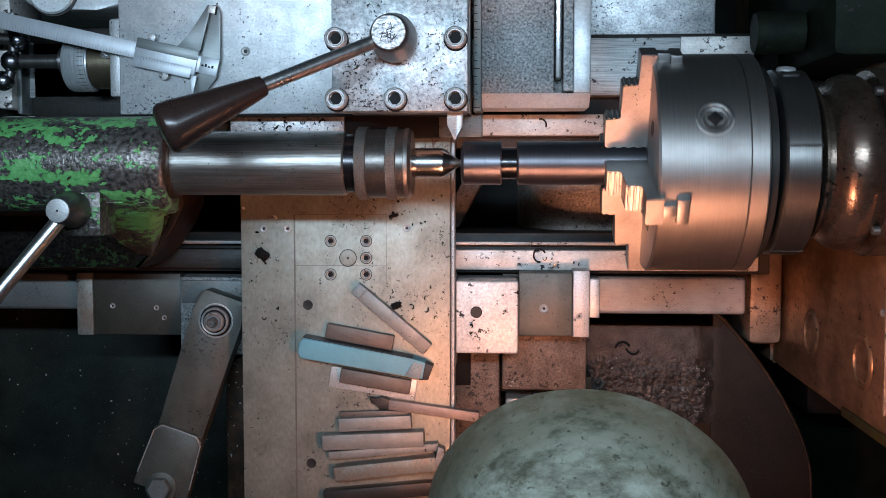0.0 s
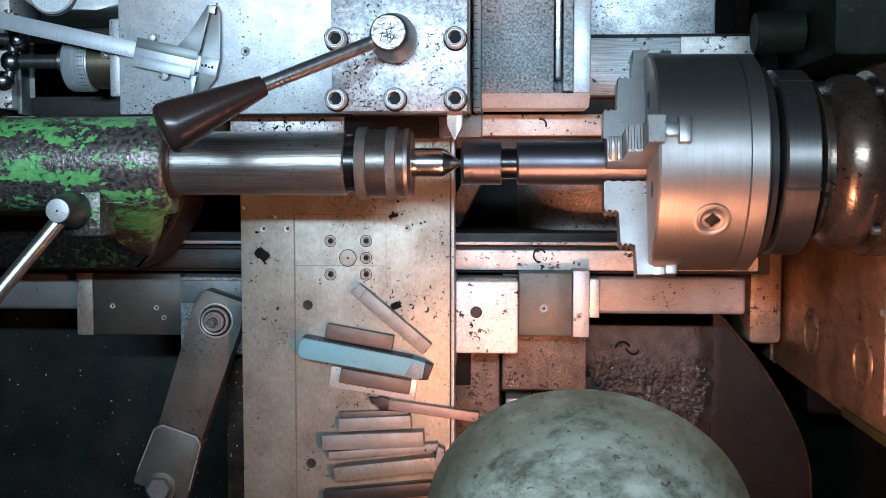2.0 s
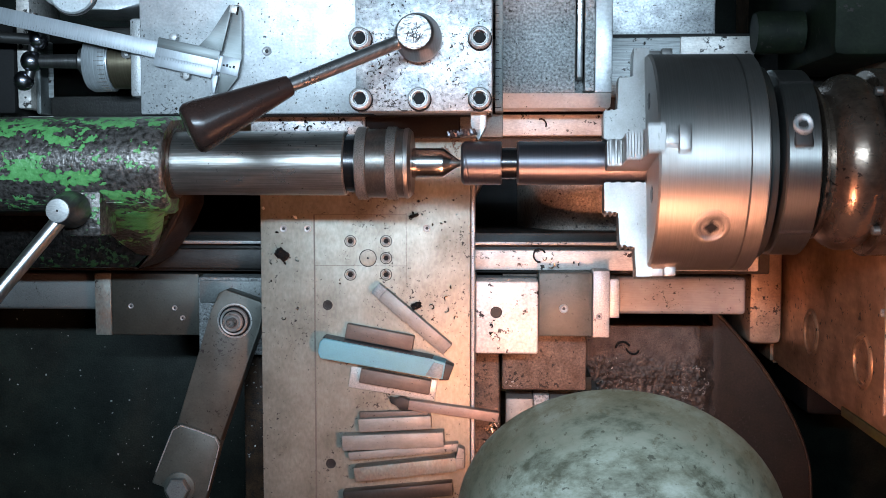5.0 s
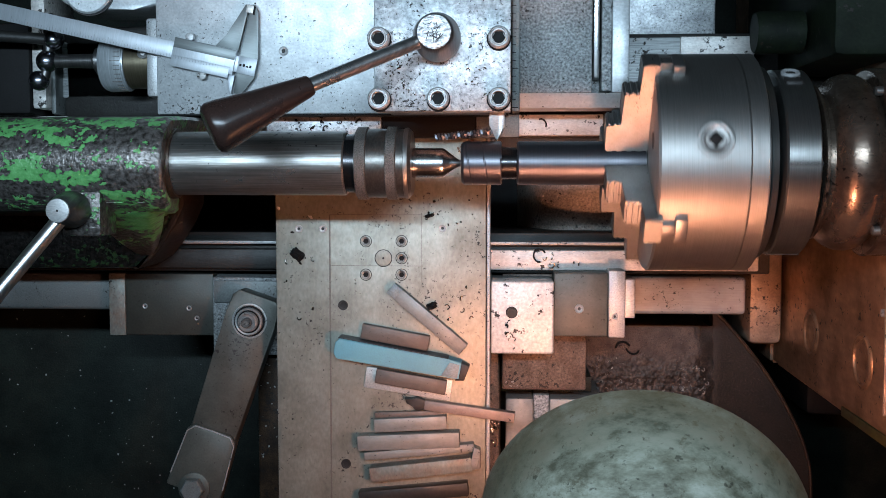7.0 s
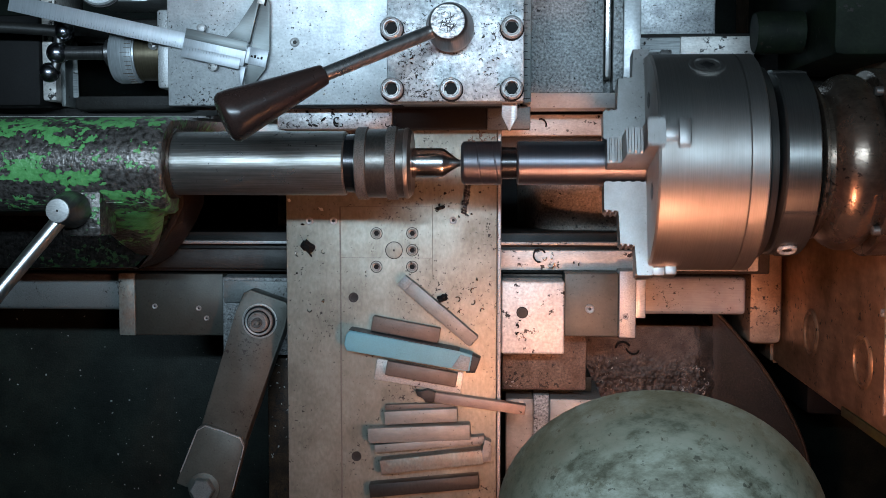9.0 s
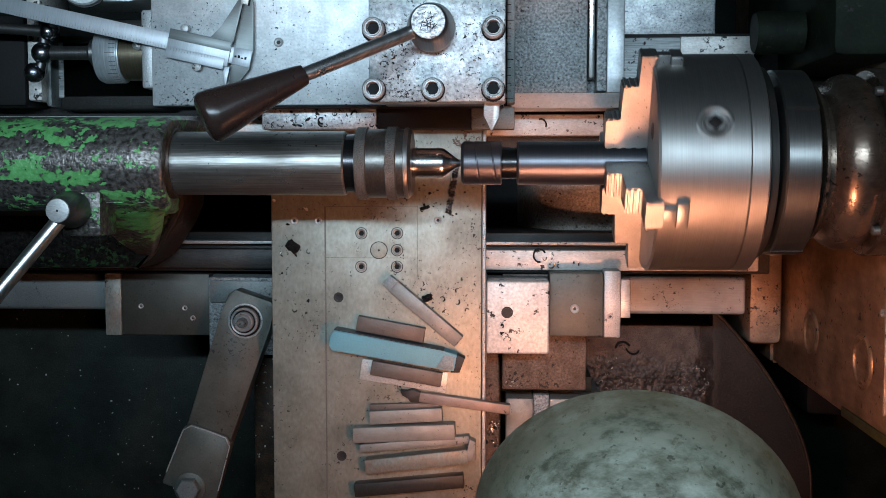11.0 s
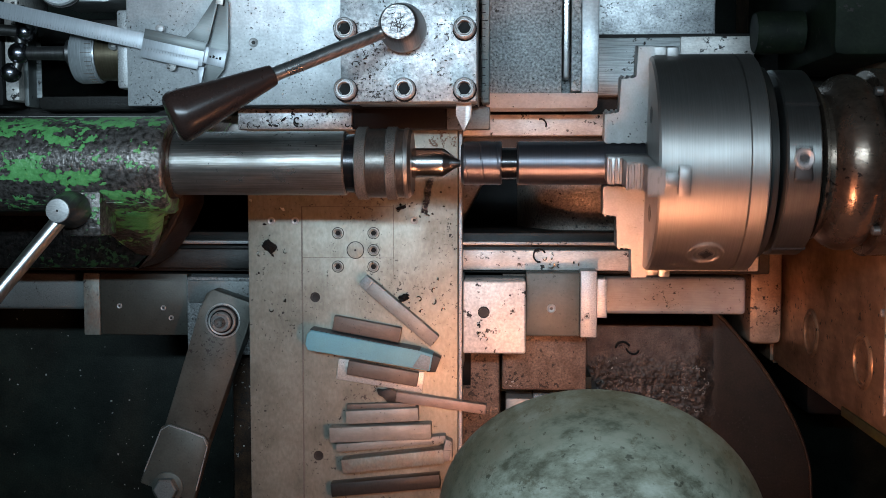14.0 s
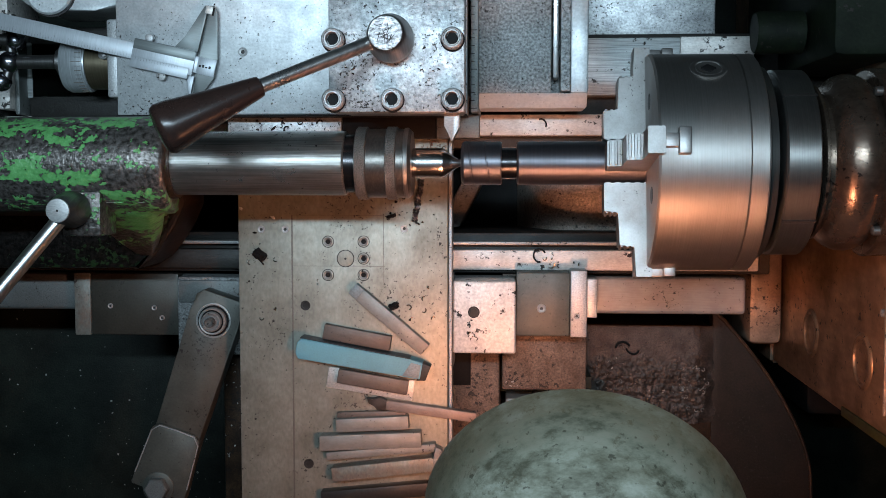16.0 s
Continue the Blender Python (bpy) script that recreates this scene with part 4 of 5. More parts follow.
    # edge of the shoe, worn bright; an added thin tube draws its highlight
    rim = [a + d * u + n * w for u, w in ((0.200, -0.0325), (0.146, -0.0290), (0.1375, -0.0215), (0.1365, 0.0), (0.1375, 0.0215), (0.146, 0.0290), (0.200, 0.0325))]
    part("worn_edge", tube(bm_new(), [(q.x, q.y, -0.1953) for q in rim], 0.0008, 6), STEEL, link, "bright worn edge")
    part("washer", rev(bm_new(), [(-0.201, 0.0205), (-0.1985, 0.0205), (-0.1982, 0.0195), (-0.1990, 0.0185)], "z", 32, (a.x, a.y, 0)), JAW, link)
    part("dark_groove", rev(bm_new(), [(-0.1995, 0.0184), (-0.1984, 0.0182), (-0.1984, 0.0150)], "z", 32, (a.x, a.y, 0)), INK, link)
    nut = part("shoulder_nut", rev(bm_new(), [(-0.1985, 0.0160), (-0.1935, 0.0160), (-0.1925, 0.0150), (-0.1930, 0.0138), (-0.1945, 0.0130), (-0.1945, 0.0118), (-0.1875, 0.0112), (-0.1865, 0.0100), (-0.1885, 0.0088), (-0.190, 0.006)], "z", 32, (a.x, a.y, 0)), JAW, link)
    # black ring draws the shade in the nut's step
    part("nut_shadow", rev(bm_new(), [(-0.1935, 0.0132), (-0.1930, 0.0130), (-0.1930, 0.0113)], "z", 28, (a.x, a.y, 0)), INK, nut)
    part("stud", rev(bm_new(), [(-0.188, 0.0058), (-0.1815, 0.0058), (-0.1805, 0.0048), (-0.1825, 0.0022)], "z", 20, (a.x, a.y, 0)), DULLSTEEL, nut)
    e = a + d * 0.208 + n * 0.0
    nut = part("washer", rev(bm_new(), [(-0.196, 0.0185), (-0.193, 0.0185), (-0.1925, 0.0175)], "z", 32, (e.x, e.y, 0)), CASTSMOOTH, link)
    part("hex_nut", rev(bm_new(), [(-0.1935, 0.0140), (-0.1835, 0.0140), (-0.1820, 0.0125), (-0.1820, 0.007)], "z", 6, (e.x, e.y, 0)), DULLSTEEL, nut)
    ON_CARRIAGE.append(link)


def lamp():
    """Machine lamp: enamel shade whose mouth looks down on the work, on a post behind the saddle."""
    t = thing("machine_lamp", 0.057, -0.50, -0.40, "old machine lamp with a mottled grey-green enamel shade", "lamp")
    tilt = pose(0.0515, LAMP_Y, LAMP_Z, LAMP_TILT, -7, 0)
    prof = [(-0.060, 0.1190), (-0.055, 0.1185), (-0.030, 0.1125), (0.0, 0.1010), (0.025, 0.0840), (0.043, 0.0620), (0.054, 0.0350), (0.0595, 0.0150), (0.061, 0.0030)]
    inner = [(z - 0.002, r - 0.0025) for z, r in prof[:-1]] + [(0.058, 0.002)]
    bm = bm_new()
    rings = []
    for z, r in prof[::-1] + inner:
        rings.append([bm.verts.new((r * math.cos(2 * math.pi * i / 72), r * math.sin(2 * math.pi * i / 72), z)) for i in range(72)])
    for a, b in zip(rings, rings[1:]):
        for i in range(72):
            j = (i + 1) % 72
            bm.faces.new((a[i], a[j], b[j], b[i]))
    bm.faces.new(rings[0])
    bm.faces.new(rings[-1])
    bm.transform(tilt)
    sh = part("shade", bm, ENAMEL, t, "mottled grey-green enamel shade")
    bm = rev(bm_new(), [(-0.008, 0.002), (-0.006, 0.013), (0.002, 0.021), (0.014, 0.0235), (0.026, 0.018), (0.036, 0.012)], "z", 24)
    bm.transform(tilt)
    part("bulb", bm, BULB, t, "glowing warm bulb")
    bm = rev(bm_new(), [(0.036, 0.0135), (0.050, 0.0135), (0.0575, 0.012)], "z", 20)
    bm.transform(tilt)
    part("socket", bm, BLACK, t)
    back = tilt @ Vector((0, -0.09, 0.012))
    part("arm", tube(bm_new(), [tuple(back), (0.057, -0.47, LAMP_Z - 0.03), (0.057, -0.515, LAMP_Z - 0.09), (0.057, -0.52, -0.20), (0.057, -0.52, -0.44)], 0.008, 12), DARKSTEEL, t)
    part("post_base", bx(bm_new(), 0.02, 0.095, -0.56, -0.48, -0.46, -0.40, 0.003), CAST, t)
    ON_CARRIAGE.append(t)


# ---- cross slide: runs with the carriage and across it ----
def cross_slide():
    t = thing("cross_slide", -0.18, -0.1, -0.198, "long ground steel cross slide table, scribed and oil stained", "cross slide")
    X0, X1, Z = -0.2990, -0.0640, -0.165
    tb = part("table", bx(bm_new(), X0, X1, -0.50, 0.045, -0.198, Z, 0.0012), TABLE, t)
    part("side_strip", bx(bm_new(), X1 + 0.0005, X1 + 0.0045, -0.50, 0.045, -0.1975, Z - 0.006, 0.0008), STEEL, t)
    # scribed lines are shallow dark grooves
    def line(x0, x1, y0, y1):
        part("scribed_line", bx(bm_new(), x0, x1, y0, y1, Z - 0.001, Z + 0.00015, 0), SCRIBE, tb)
    line(-0.2391, -0.2373, -0.40, -0.055)
    line(-0.2386, -0.135, -0.0553, -0.0548)
    line(-0.1356, -0.1350, -0.135, -0.055)
    line(-0.2386, -0.134, -0.1122, -0.1117)
    for x, y in ((-0.1976, -0.0846), (-0.1577, -0.0844), (-0.1578, -0.1033), (-0.1979, -0.1219), (-0.1579, -0.1217)):
        bm = rev(bm_new(), [(Z - 0.002, 0.0068), (Z + 0.0003, 0.0068), (Z + 0.0004, 0.0060), (Z - 0.0012, 0.0055)], "z", 26, (x, y, 0))
        s = part("counterbored_screw", bm, CARBIDE, tb)
        bm = rev(bm_new(), [(Z - 0.002, 0.0052), (Z + 0.0008, 0.0050), (Z + 0.001, 0.0044), (Z + 0.0003, 0.0026)], "z", 24, (x, y, 0))
        h = part("screw_head", bm, TURNED2, s)
        bm = rev(bm_new(), [(Z, 0.0031), (Z + 0.0009, 0.0030)], "z", 6, (x, y, 0))
        part("hex_recess", bm, INK, s)
    bm = rev(bm_new(), [(Z - 0.001, 0.0098), (Z + 0.0003, 0.0098), (Z + 0.0004, 0.0092)], "z", 36, (-0.1781, -0.1034, 0))
    d = part("round_plug", bm, CARBIDE, tb)
    part("plug_face", rev(bm_new(), [(Z, 0.0090), (Z + 0.0008, 0.0088), (Z + 0.0009, 0.0080)], "z", 36, (-0.1781, -0.1034, 0)), TABLE, d)
    part("plug_centre", rev(bm_new(), [(Z, 0.0014), (Z + 0.0014, 0.0012)], "z", 10, (-0.1781, -0.1034, 0)), CARBIDE, d)
    for x, y, r in ((-0.2237, -0.1564, 0.0056), (-0.2214, -0.3366, 0.0056)):
        part("threaded_hole", rev(bm_new(), [(Z - 0.001, r), (Z + 0.0004, r), (Z + 0.0002, r * 0.7)], "z", 24, (x, y, 0)), CARBIDE, tb)
        part("oily_plug", rev(bm_new(), [(Z, r * 0.72), (Z + 0.0005, r * 0.68), (Z + 0.0003, r * 0.3)], "z", 16, (x + 0.0006, y, 0)), CASTDARK, tb)
    for x, y in ((-0.2727, -0.071), (-0.2458, -0.0709), (-0.1122, -0.0698)):
        plug(tb, x, y, Z, 0.0042)
    # nearer part under the compound slide
    part("front_ledge", bx(bm_new(), -0.300, -0.176, 0.0290, 0.0535, -0.1645, -0.130, 0.0012), PLATE, t)
    # this stretch of ledge is coloured black for the tool post's shadow
    part("shaded_ledge", bx(bm_new(), -0.1755, -0.075, 0.0290, 0.0535, -0.1645, -0.1335, 0.0012), INK, t, "ledge below the tool post, blackened for its shade")
    part("ledge_end", bx(bm_new(), -0.0745, -0.0285, 0.0290, 0.0535, -0.1645, -0.1345, 0.0012), DULLSTEEL, t)
    part("graduated_edge", bx(bm_new(), -0.0365, -0.0285, 0.0545, 0.36, -0.198, -0.100, 0.001), DULLSTEEL, t, "dull steel edge with graduation strokes")
    for k in range(16):
        y = 0.058 + 0.008 * k
        part("stroke", bx(bm_new(), -0.0365, -0.0300 if k % 5 == 0 else -0.0325, y, y + 0.0008, -0.101, -0.0997, 0), INK, t)
    ON_SLIDE.append(t)


def compound():
    t = thing("compound_slide", -0.3, 0.15, -0.15, "ground steel compound slide with its dial and ball handle", "compound slide")
    b = part("top_plate", bx(bm_new(), -0.4060, -0.040, 0.0520, 0.40, -0.150, -0.090, 0.0015), SLIDEPLATE, t)
    # thin black strip paints the gap's darkness on to the slide's side
    part("gap_strip", bx(bm_new(), -0.4055, -0.0405, 0.0508, 0.0519, -0.149, -0.0915, 0), INK, t, "side of the slide, black for the dark gap below it")
    plug(b, -0.272, 0.1165, -0.090, 0.0048)
    part("under_slide", bx(bm_new(), -0.385, -0.045, 0.056, 0.38, -0.198, -0.150, 0.002), CAST, t)
    part("bearing_plate", bx(bm_new(), -0.4205, -0.4062, 0.071, 0.153, -0.17, -0.100, 0.003), STEEL, t)
    part("bracket", bx(bm_new(), -0.5550, -0.4205, 0.055, 0.160, -0.26, -0.205, 0.006), CASTDARK, t)
    part("dark_end", bx(bm_new(), -0.68, -0.5795, 0.058, 0.160, -0.26, -0.172, 0.004), INK, t, "black oily end block")
    part("bracket_cheek", bx(bm_new(), -0.5620, -0.5552, 0.058, 0.16, -0.26, -0.185, 0.003), DULLSTEEL, t)
    part("white_block", bx(bm_new(), -0.5790, -0.5625, 0.064, 0.196, -0.26, -0.176, 0.003), BLOCK, t)
    d = part("feed_dial", rev(bm_new(), [(-0.4505, 0.018), (-0.4505, 0.0285), (-0.452, 0.0290), (-0.4525, 0.030), (-0.474, 0.0305), (-0.4785, 0.028), (-0.4785, 0.012)], "x", 48, (0, 0.110, -0.140)), DIALSTEEL, t, "satin graduated feed dial")
    part("dial_sleeve", rev(bm_new(), [(-0.4205, 0.018), (-0.4205, 0.0275), (-0.4500, 0.0275), (-0.4503, 0.026)], "x", 48, (0, 0.110, -0.140)), DIALBRASS, t, "browned steel sleeve of the dial")
    for k in range(40):
        a = 2 * math.pi * k / 40
        bm = bx(bm_new(), -0.4600 if k % 5 else -0.464, -0.4532, -0.0003, 0.0003, 0.0296, 0.0306, 0)
        bm.transform(Matrix.Translation((0, 0.110, -0.140)) @ Matrix.Rotation(a, 4, "X"))
        part("dial_stroke", bm, SCRIBE, d)
    part("dial_screw", rev(bm_new(), [(-0.1160, 0.0055), (-0.1085, 0.0055), (-0.1075, 0.0045), (-0.110, 0.0024)], "z", 18, (-0.4275, 0.1175, 0)), JAW, t)
    part("feed_screw", rev(bm_new(), [(-0.478, 0.010), (-0.482, 0.014), (-0.488, 0.0145), (-0.492, 0.008), (-0.535, 0.0072), (-0.540, 0.0072)], "x", 30, (0, 0.113, -0.140)), DARKSTEEL, t)
    bm = tube(bm_new(), [(-0.543, 0.165, -0.142), (-0.543, 0.113, -0.140), (-0.551, 0.085, -0.138)], 0.0055, 12)
    h = part("crank", bm, DARKSTEEL, t)
    for x, y, r in ((-0.5360, 0.1360, 0.0105), (-0.5440, 0.1130, 0.0120), (-0.5540, 0.0920, 0.0110)):
        bm = bm_new()
        bmesh.ops.create_uvsphere(bm, u_segments=24, v_segments=14, radius=r)
        bm.transform(Matrix.Translation((x, y, -0.139)))
        part("ball", bm, BALL, h, "polished dark ball")
    part("crank_grip", tube(bm_new(), [(-0.545, 0.137, -0.138), (-0.59, 0.139, -0.125), (-0.66, 0.141, -0.12)], 0.0062, 12), CASTDARK, h)
    ON_SLIDE.append(t)


def apron_plate():
    """Pale plate with a round boss beyond the feed dial."""
    t = thing("apron_bracket", -0.46, 0.2, -0.205, "worn grey bracket plate with a round boss", "bracket")
    pts = [(-0.5150, 0.172), (-0.500, 0.1655), (-0.440, 0.1650), (-0.4135, 0.1690), (-0.4135, 0.30), (-0.53, 0.30), (-0.53, 0.185)]
    part("plate", prism(bm_new(), pts, -0.205, -0.120, 0.003), SLIDEPLATE, t)
    part("boss", rev(bm_new(), [(-0.121, 0.026), (-0.114, 0.026), (-0.1125, 0.024), (-0.1125, 0.010)], "z", 40, (-0.487, 0.186, 0)), SLIDEPLATE, t)
    part("boss_ring", rev(bm_new(), [(-0.1205, 0.0275), (-0.1185, 0.0275)], "z", 40, (-0.487, 0.186, 0)), CARBIDE, t)
    ON_SLIDE.append(t)


def tool_post():
    t = thing("tool_post", -0.1, 0.11, -0.09, "square steel tool post with cap screws and a lever clamp", "tool post")
    Z = 0.020
    b = part("top_plate", bx(bm_new(), -0.1640, -0.0378, 0.0475, 0.172, -0.012, Z, 0.0012), PLATE, t)
    part("body", bx(bm_new(), -0.158, -0.044, 0.080, 0.166, -0.0895, -0.012, 0.002), DARKSTEEL, t)
    part("tool_rest", bx(bm_new(), -0.160, -0.042, 0.050, 0.17, -0.0895, -0.040, 0.002), DARKSTEEL, t)
    for x in (-0.159, -0.1045, -0.0490):
        for y in (0.0590, 0.1140):
            if abs(x + 0.1045) < 0.01 and y > 0.1:
                continue
            cap_screw(t, x, y, Z, 0.0100, 0.0125, STEEL)
    kx, ky = -0.1045, 0.1125
    bm = rev(bm_new(), [(Z, 0.0150), (Z + 0.004, 0.0190), (Z + 0.012, 0.0215), (Z + 0.026, 0.0215), (Z + 0.048, 0.0175), (Z + 0.056, 0.0162), (Z + 0.0575, 0.0150)], "z", 48, (kx, ky, 0))
    hub = part("lever_hub", bm, DARKSTEEL, t, "oily dark conical hub")
    bm = rev(bm_new(), [(Z + 0.0572, 0.0151), (Z + 0.0588, 0.0146), (Z + 0.0590, 0.0130)], "z", 40, (kx, ky, 0))
    part("hub_face", bm, HUBFACE, hub, "scratched bright hub face")
    r = random.Random(8)
    for k in range(16):
        a = r.uniform(0, 180)
        x, y = kx + r.uniform(-0.007, 0.006), ky + r.uniform(-0.007, 0.007)
        l = r.uniform(0.003, 0.007)
        dx, dy = math.cos(radians(a)) * l, math.sin(radians(a)) * l
        part("gouge", tube(bm_new(), [(x - dx / 2, y - dy / 2, Z + 0.0589), (x + dx / 5, y + dy / 3, Z + 0.0590), (x + dx / 2, y + dy / 2 + 0.001, Z + 0.0589)], 0.0004, 5), CARBIDE, hub)
    p0, p1, p2 = Vector((kx - 0.012, ky - 0.006, Z + 0.046)), Vector((-0.2065, 0.0643, 0.112)), Vector((-0.2850, 0.0255, 0.140))
    part("lever_rod", tube(bm_new(), [tuple(p0), tuple(p0.lerp(p1, 0.5)), tuple(p1)], 0.0062, 20), BRIGHT, t, "polished lever rod")
    # grip: a cone with rounded ends along the rod
    d = (p2 - p1).normalized()
    L = (p2 - p1).length
    prof = [(-0.001, 0.0070), (0.0, 0.0086), (0.003, 0.0093), (L * 0.5, 0.0157), (L * 0.86, 0.0214), (L * 0.95, 0.0220), (L * 0.99, 0.0199), (L + 0.001, 0.0160), (L + 0.002, 0.006)]
    bm = rev(bm_new(), prof, "z", 40)
    bm.transform(Matrix.Translation(p1) @ d.to_track_quat("Z", "Y").to_matrix().to_4x4())
    part("grip", bm, BLACK, t, "dark brown-black tapered plastic grip")
    ON_SLIDE.append(t)
    c = thing("cutting_tool", -0.05, 0.05, -0.02, "ground steel threading tool clamped in the tool post", "cutting tool")
    part("shank", prism(bm_new(), [(-0.0582, 0.15), (-0.0435, 0.15), (-0.0435, 0.0345), (-0.0478, 0.0270), (-0.0500, 0.0218), (-0.0515, 0.0218), (-0.0550, 0.0300), (-0.0582, 0.036)], -0.020, -0.001, 0.0006), JAW, c)
    part("packing", bx(bm_new(), -0.0580, -0.0437, 0.058, 0.15, -0.040, -0.0202, 0.0008), STEEL, c)
    ON_SLIDE.append(c)


def caliper():
    """Vernier caliper that lies on the compound slide."""
    t = thing("vernier_caliper", -0.36, 0.112, -0.089, "satin steel vernier caliper lying on the compound slide", "caliper", rz=CAL_RZ)
    part("beam", bx(bm_new(), -0.215, 0.062, -0.0085, 0.0085, 0.004, 0.0075, 0.0004), SATIN, t, local=True)
    part("fixed_jaw", prism(bm_new(), [(0.0445, -0.030), (0.0525, -0.030), (0.0625, -0.010), (0.0625, 0.010), (0.0530, 0.056), (0.0480, 0.0630), (0.0436, 0.0620), (0.0432, 0.0)], 0.002, 0.0065, 0.0004), SATINDARK, t, local=True)
    s = part("slider", bx(bm_new(), -0.026, 0.040, -0.0125, 0.0135, 0.0015, 0.0095, 0.0006), SATIN, t, local=True)
    part("slider_jaw", prism(bm_new(), [(0.0150, 0.012), (0.0405, 0.012), (0.0424, 0.0620), (0.0385, 0.0610), (0.0250, 0.026)], 0.002, 0.0065, 0.0004), SATINDARK, s, local=True)
    part("inside_jaw", prism(bm_new(), [(0.034, -0.012), (0.0418, -0.012), (0.0418, -0.031), (0.0385, -0.030)], 0.002, 0.0060, 0.0004), SATIN, s, local=True)
    part("slider_back", bx(bm_new(), -0.0255, 0.0395, 0.0030, 0.0132, 0.0094, 0.0102, 0.0003), SATINDARK, s, "dull upper rail of the slider", local=True)
    part("name_plate", bx(bm_new(), 0.0432, 0.0622, -0.0088, 0.0088, 0.0064, 0.0078, 0.0003), SATIN, t, local=True)
    part("jaw_tip", bx(bm_new(), 0.0400, 0.0475, 0.0535, 0.0615, 0.0060, 0.0068, 0.0003), SATINTAN, t, local=True)
    part("jaw_notch", bx(bm_new(), 0.0476, 0.0496, 0.0525, 0.0610, 0.0062, 0.0070, 0.0002), INK, t, local=True)
    part("vernier_plate", bx(bm_new(), -0.0255, 0.036, -0.0165, -0.0050, 0.0090, 0.0102, 0.0003), SATIN, s, local=True)
    part("lock_screw", rev(bm_new(), [(0.0, 0.0042), (0.0075, 0.0042), (0.008, 0.003)], "z", 18, (-0.012, 0.0165, 0)), STEEL, s, local=True)
    part("thumb_wheel", rev(bm_new(), [(0.0, 0.0048), (0.0075, 0.0048), (0.008, 0.003)], "z", 18, (0.008, -0.0190, 0)), STEEL, s, local=True)
    for k in range(58):
        x = -0.20 + k * 0.003
        part("graduation", bx(bm_new(), x, x + 0.0003, -0.0080, -0.0045 if k % 5 else -0.0020, 0.0074, 0.00762, 0), FAINT, t, local=True)
    for k in range(16):
        x = -0.021 + k * 0.003
        part("vernier_stroke", bx(bm_new(), x, x + 0.0003, -0.0085, -0.0054, 0.0101, 0.01035, 0), FAINT, s, local=True)
    for k, (x, l) in enumerate(((0.045, 0.002), (0.0485, 0.003), (0.052, 0.0015), (0.0555, 0.0028))):
        part("maker_mark", bx(bm_new(), x, x + 0.0022, -0.0015, -0.0015 + l, 0.0077, 0.0080, 0), INK, t, local=True)
    ON_SLIDE.append(t)


def bar_tool(name, label, x0, y0, x1, y1, w, h, mat, z=-0.165, tip=None, tail=None, step=0.0):
    """A square shank tool lying on the table from end to end; tip and tail are materials of brazed ends."""
    a, b = Vector((x0, y0)), Vector((x1, y1))
    L = (b - a).length
    ang = math.degrees(math.atan2(y1 - y0, x1 - x0))
    t = thing(name, (x0 + x1) / 2, (y0 + y1) / 2, z, label, "lathe tool", "loose lathe tools", rz=ang)
    if step:
        pts = [(-L / 2 + 0.004, -w / 2), (L / 2, -w / 2 + step), (L / 2, w / 2 - step * 0.3), (L * 0.40, w / 2), (-L / 2 + 0.004, w / 2), (-L / 2, w / 2 - 0.005), (-L / 2, -w / 2 + 0.006)]
        part("shank", prism(bm_new(), pts, 0, h, 0.0016), mat, t, local=True)
        nose = [(L / 2 - 0.020, -w / 2 + step + 0.001), (L / 2 - 0.002, -w / 2 + step + 0.001), (L / 2 - 0.002, w / 2 - 0.004), (L / 2 - 0.013, w / 2 - 0.003)]
        part("nose", prism(bm_new(), nose, h - 0.002, h + 0.0007, 0.0003), BLUEGREY, t, "scuffed grey-blue nose", local=True)
    else:
        part("shank", bx(bm_new(), -L / 2, L / 2, -w / 2, w / 2, 0, h, 0.0010), mat, t, local=True)
    if tip:
        pts = [(L / 2 - 0.004, -w / 2 + 0.001), (L / 2 + 0.006, -w / 2 + 0.003), (L / 2 + 0.009, w * 0.35), (L / 2 - 0.002, w / 2 - 0.001)]
        part("tip", prism(bm_new(), pts, h * 0.25, h * 0.97, 0.0006), tip, t, "dark brazed carbide tip", local=True)
    if tail:
        part("insert", bx(bm_new(), -L / 2 - 0.011, -L / 2 + 0.0005, -w / 2 + 0.0005, w / 2 - 0.0005, 0.0005, h * 0.9, 0.0008), tail, t, "blue-grey insert", local=True)
    ON_SLIDE.append(t)
    return t


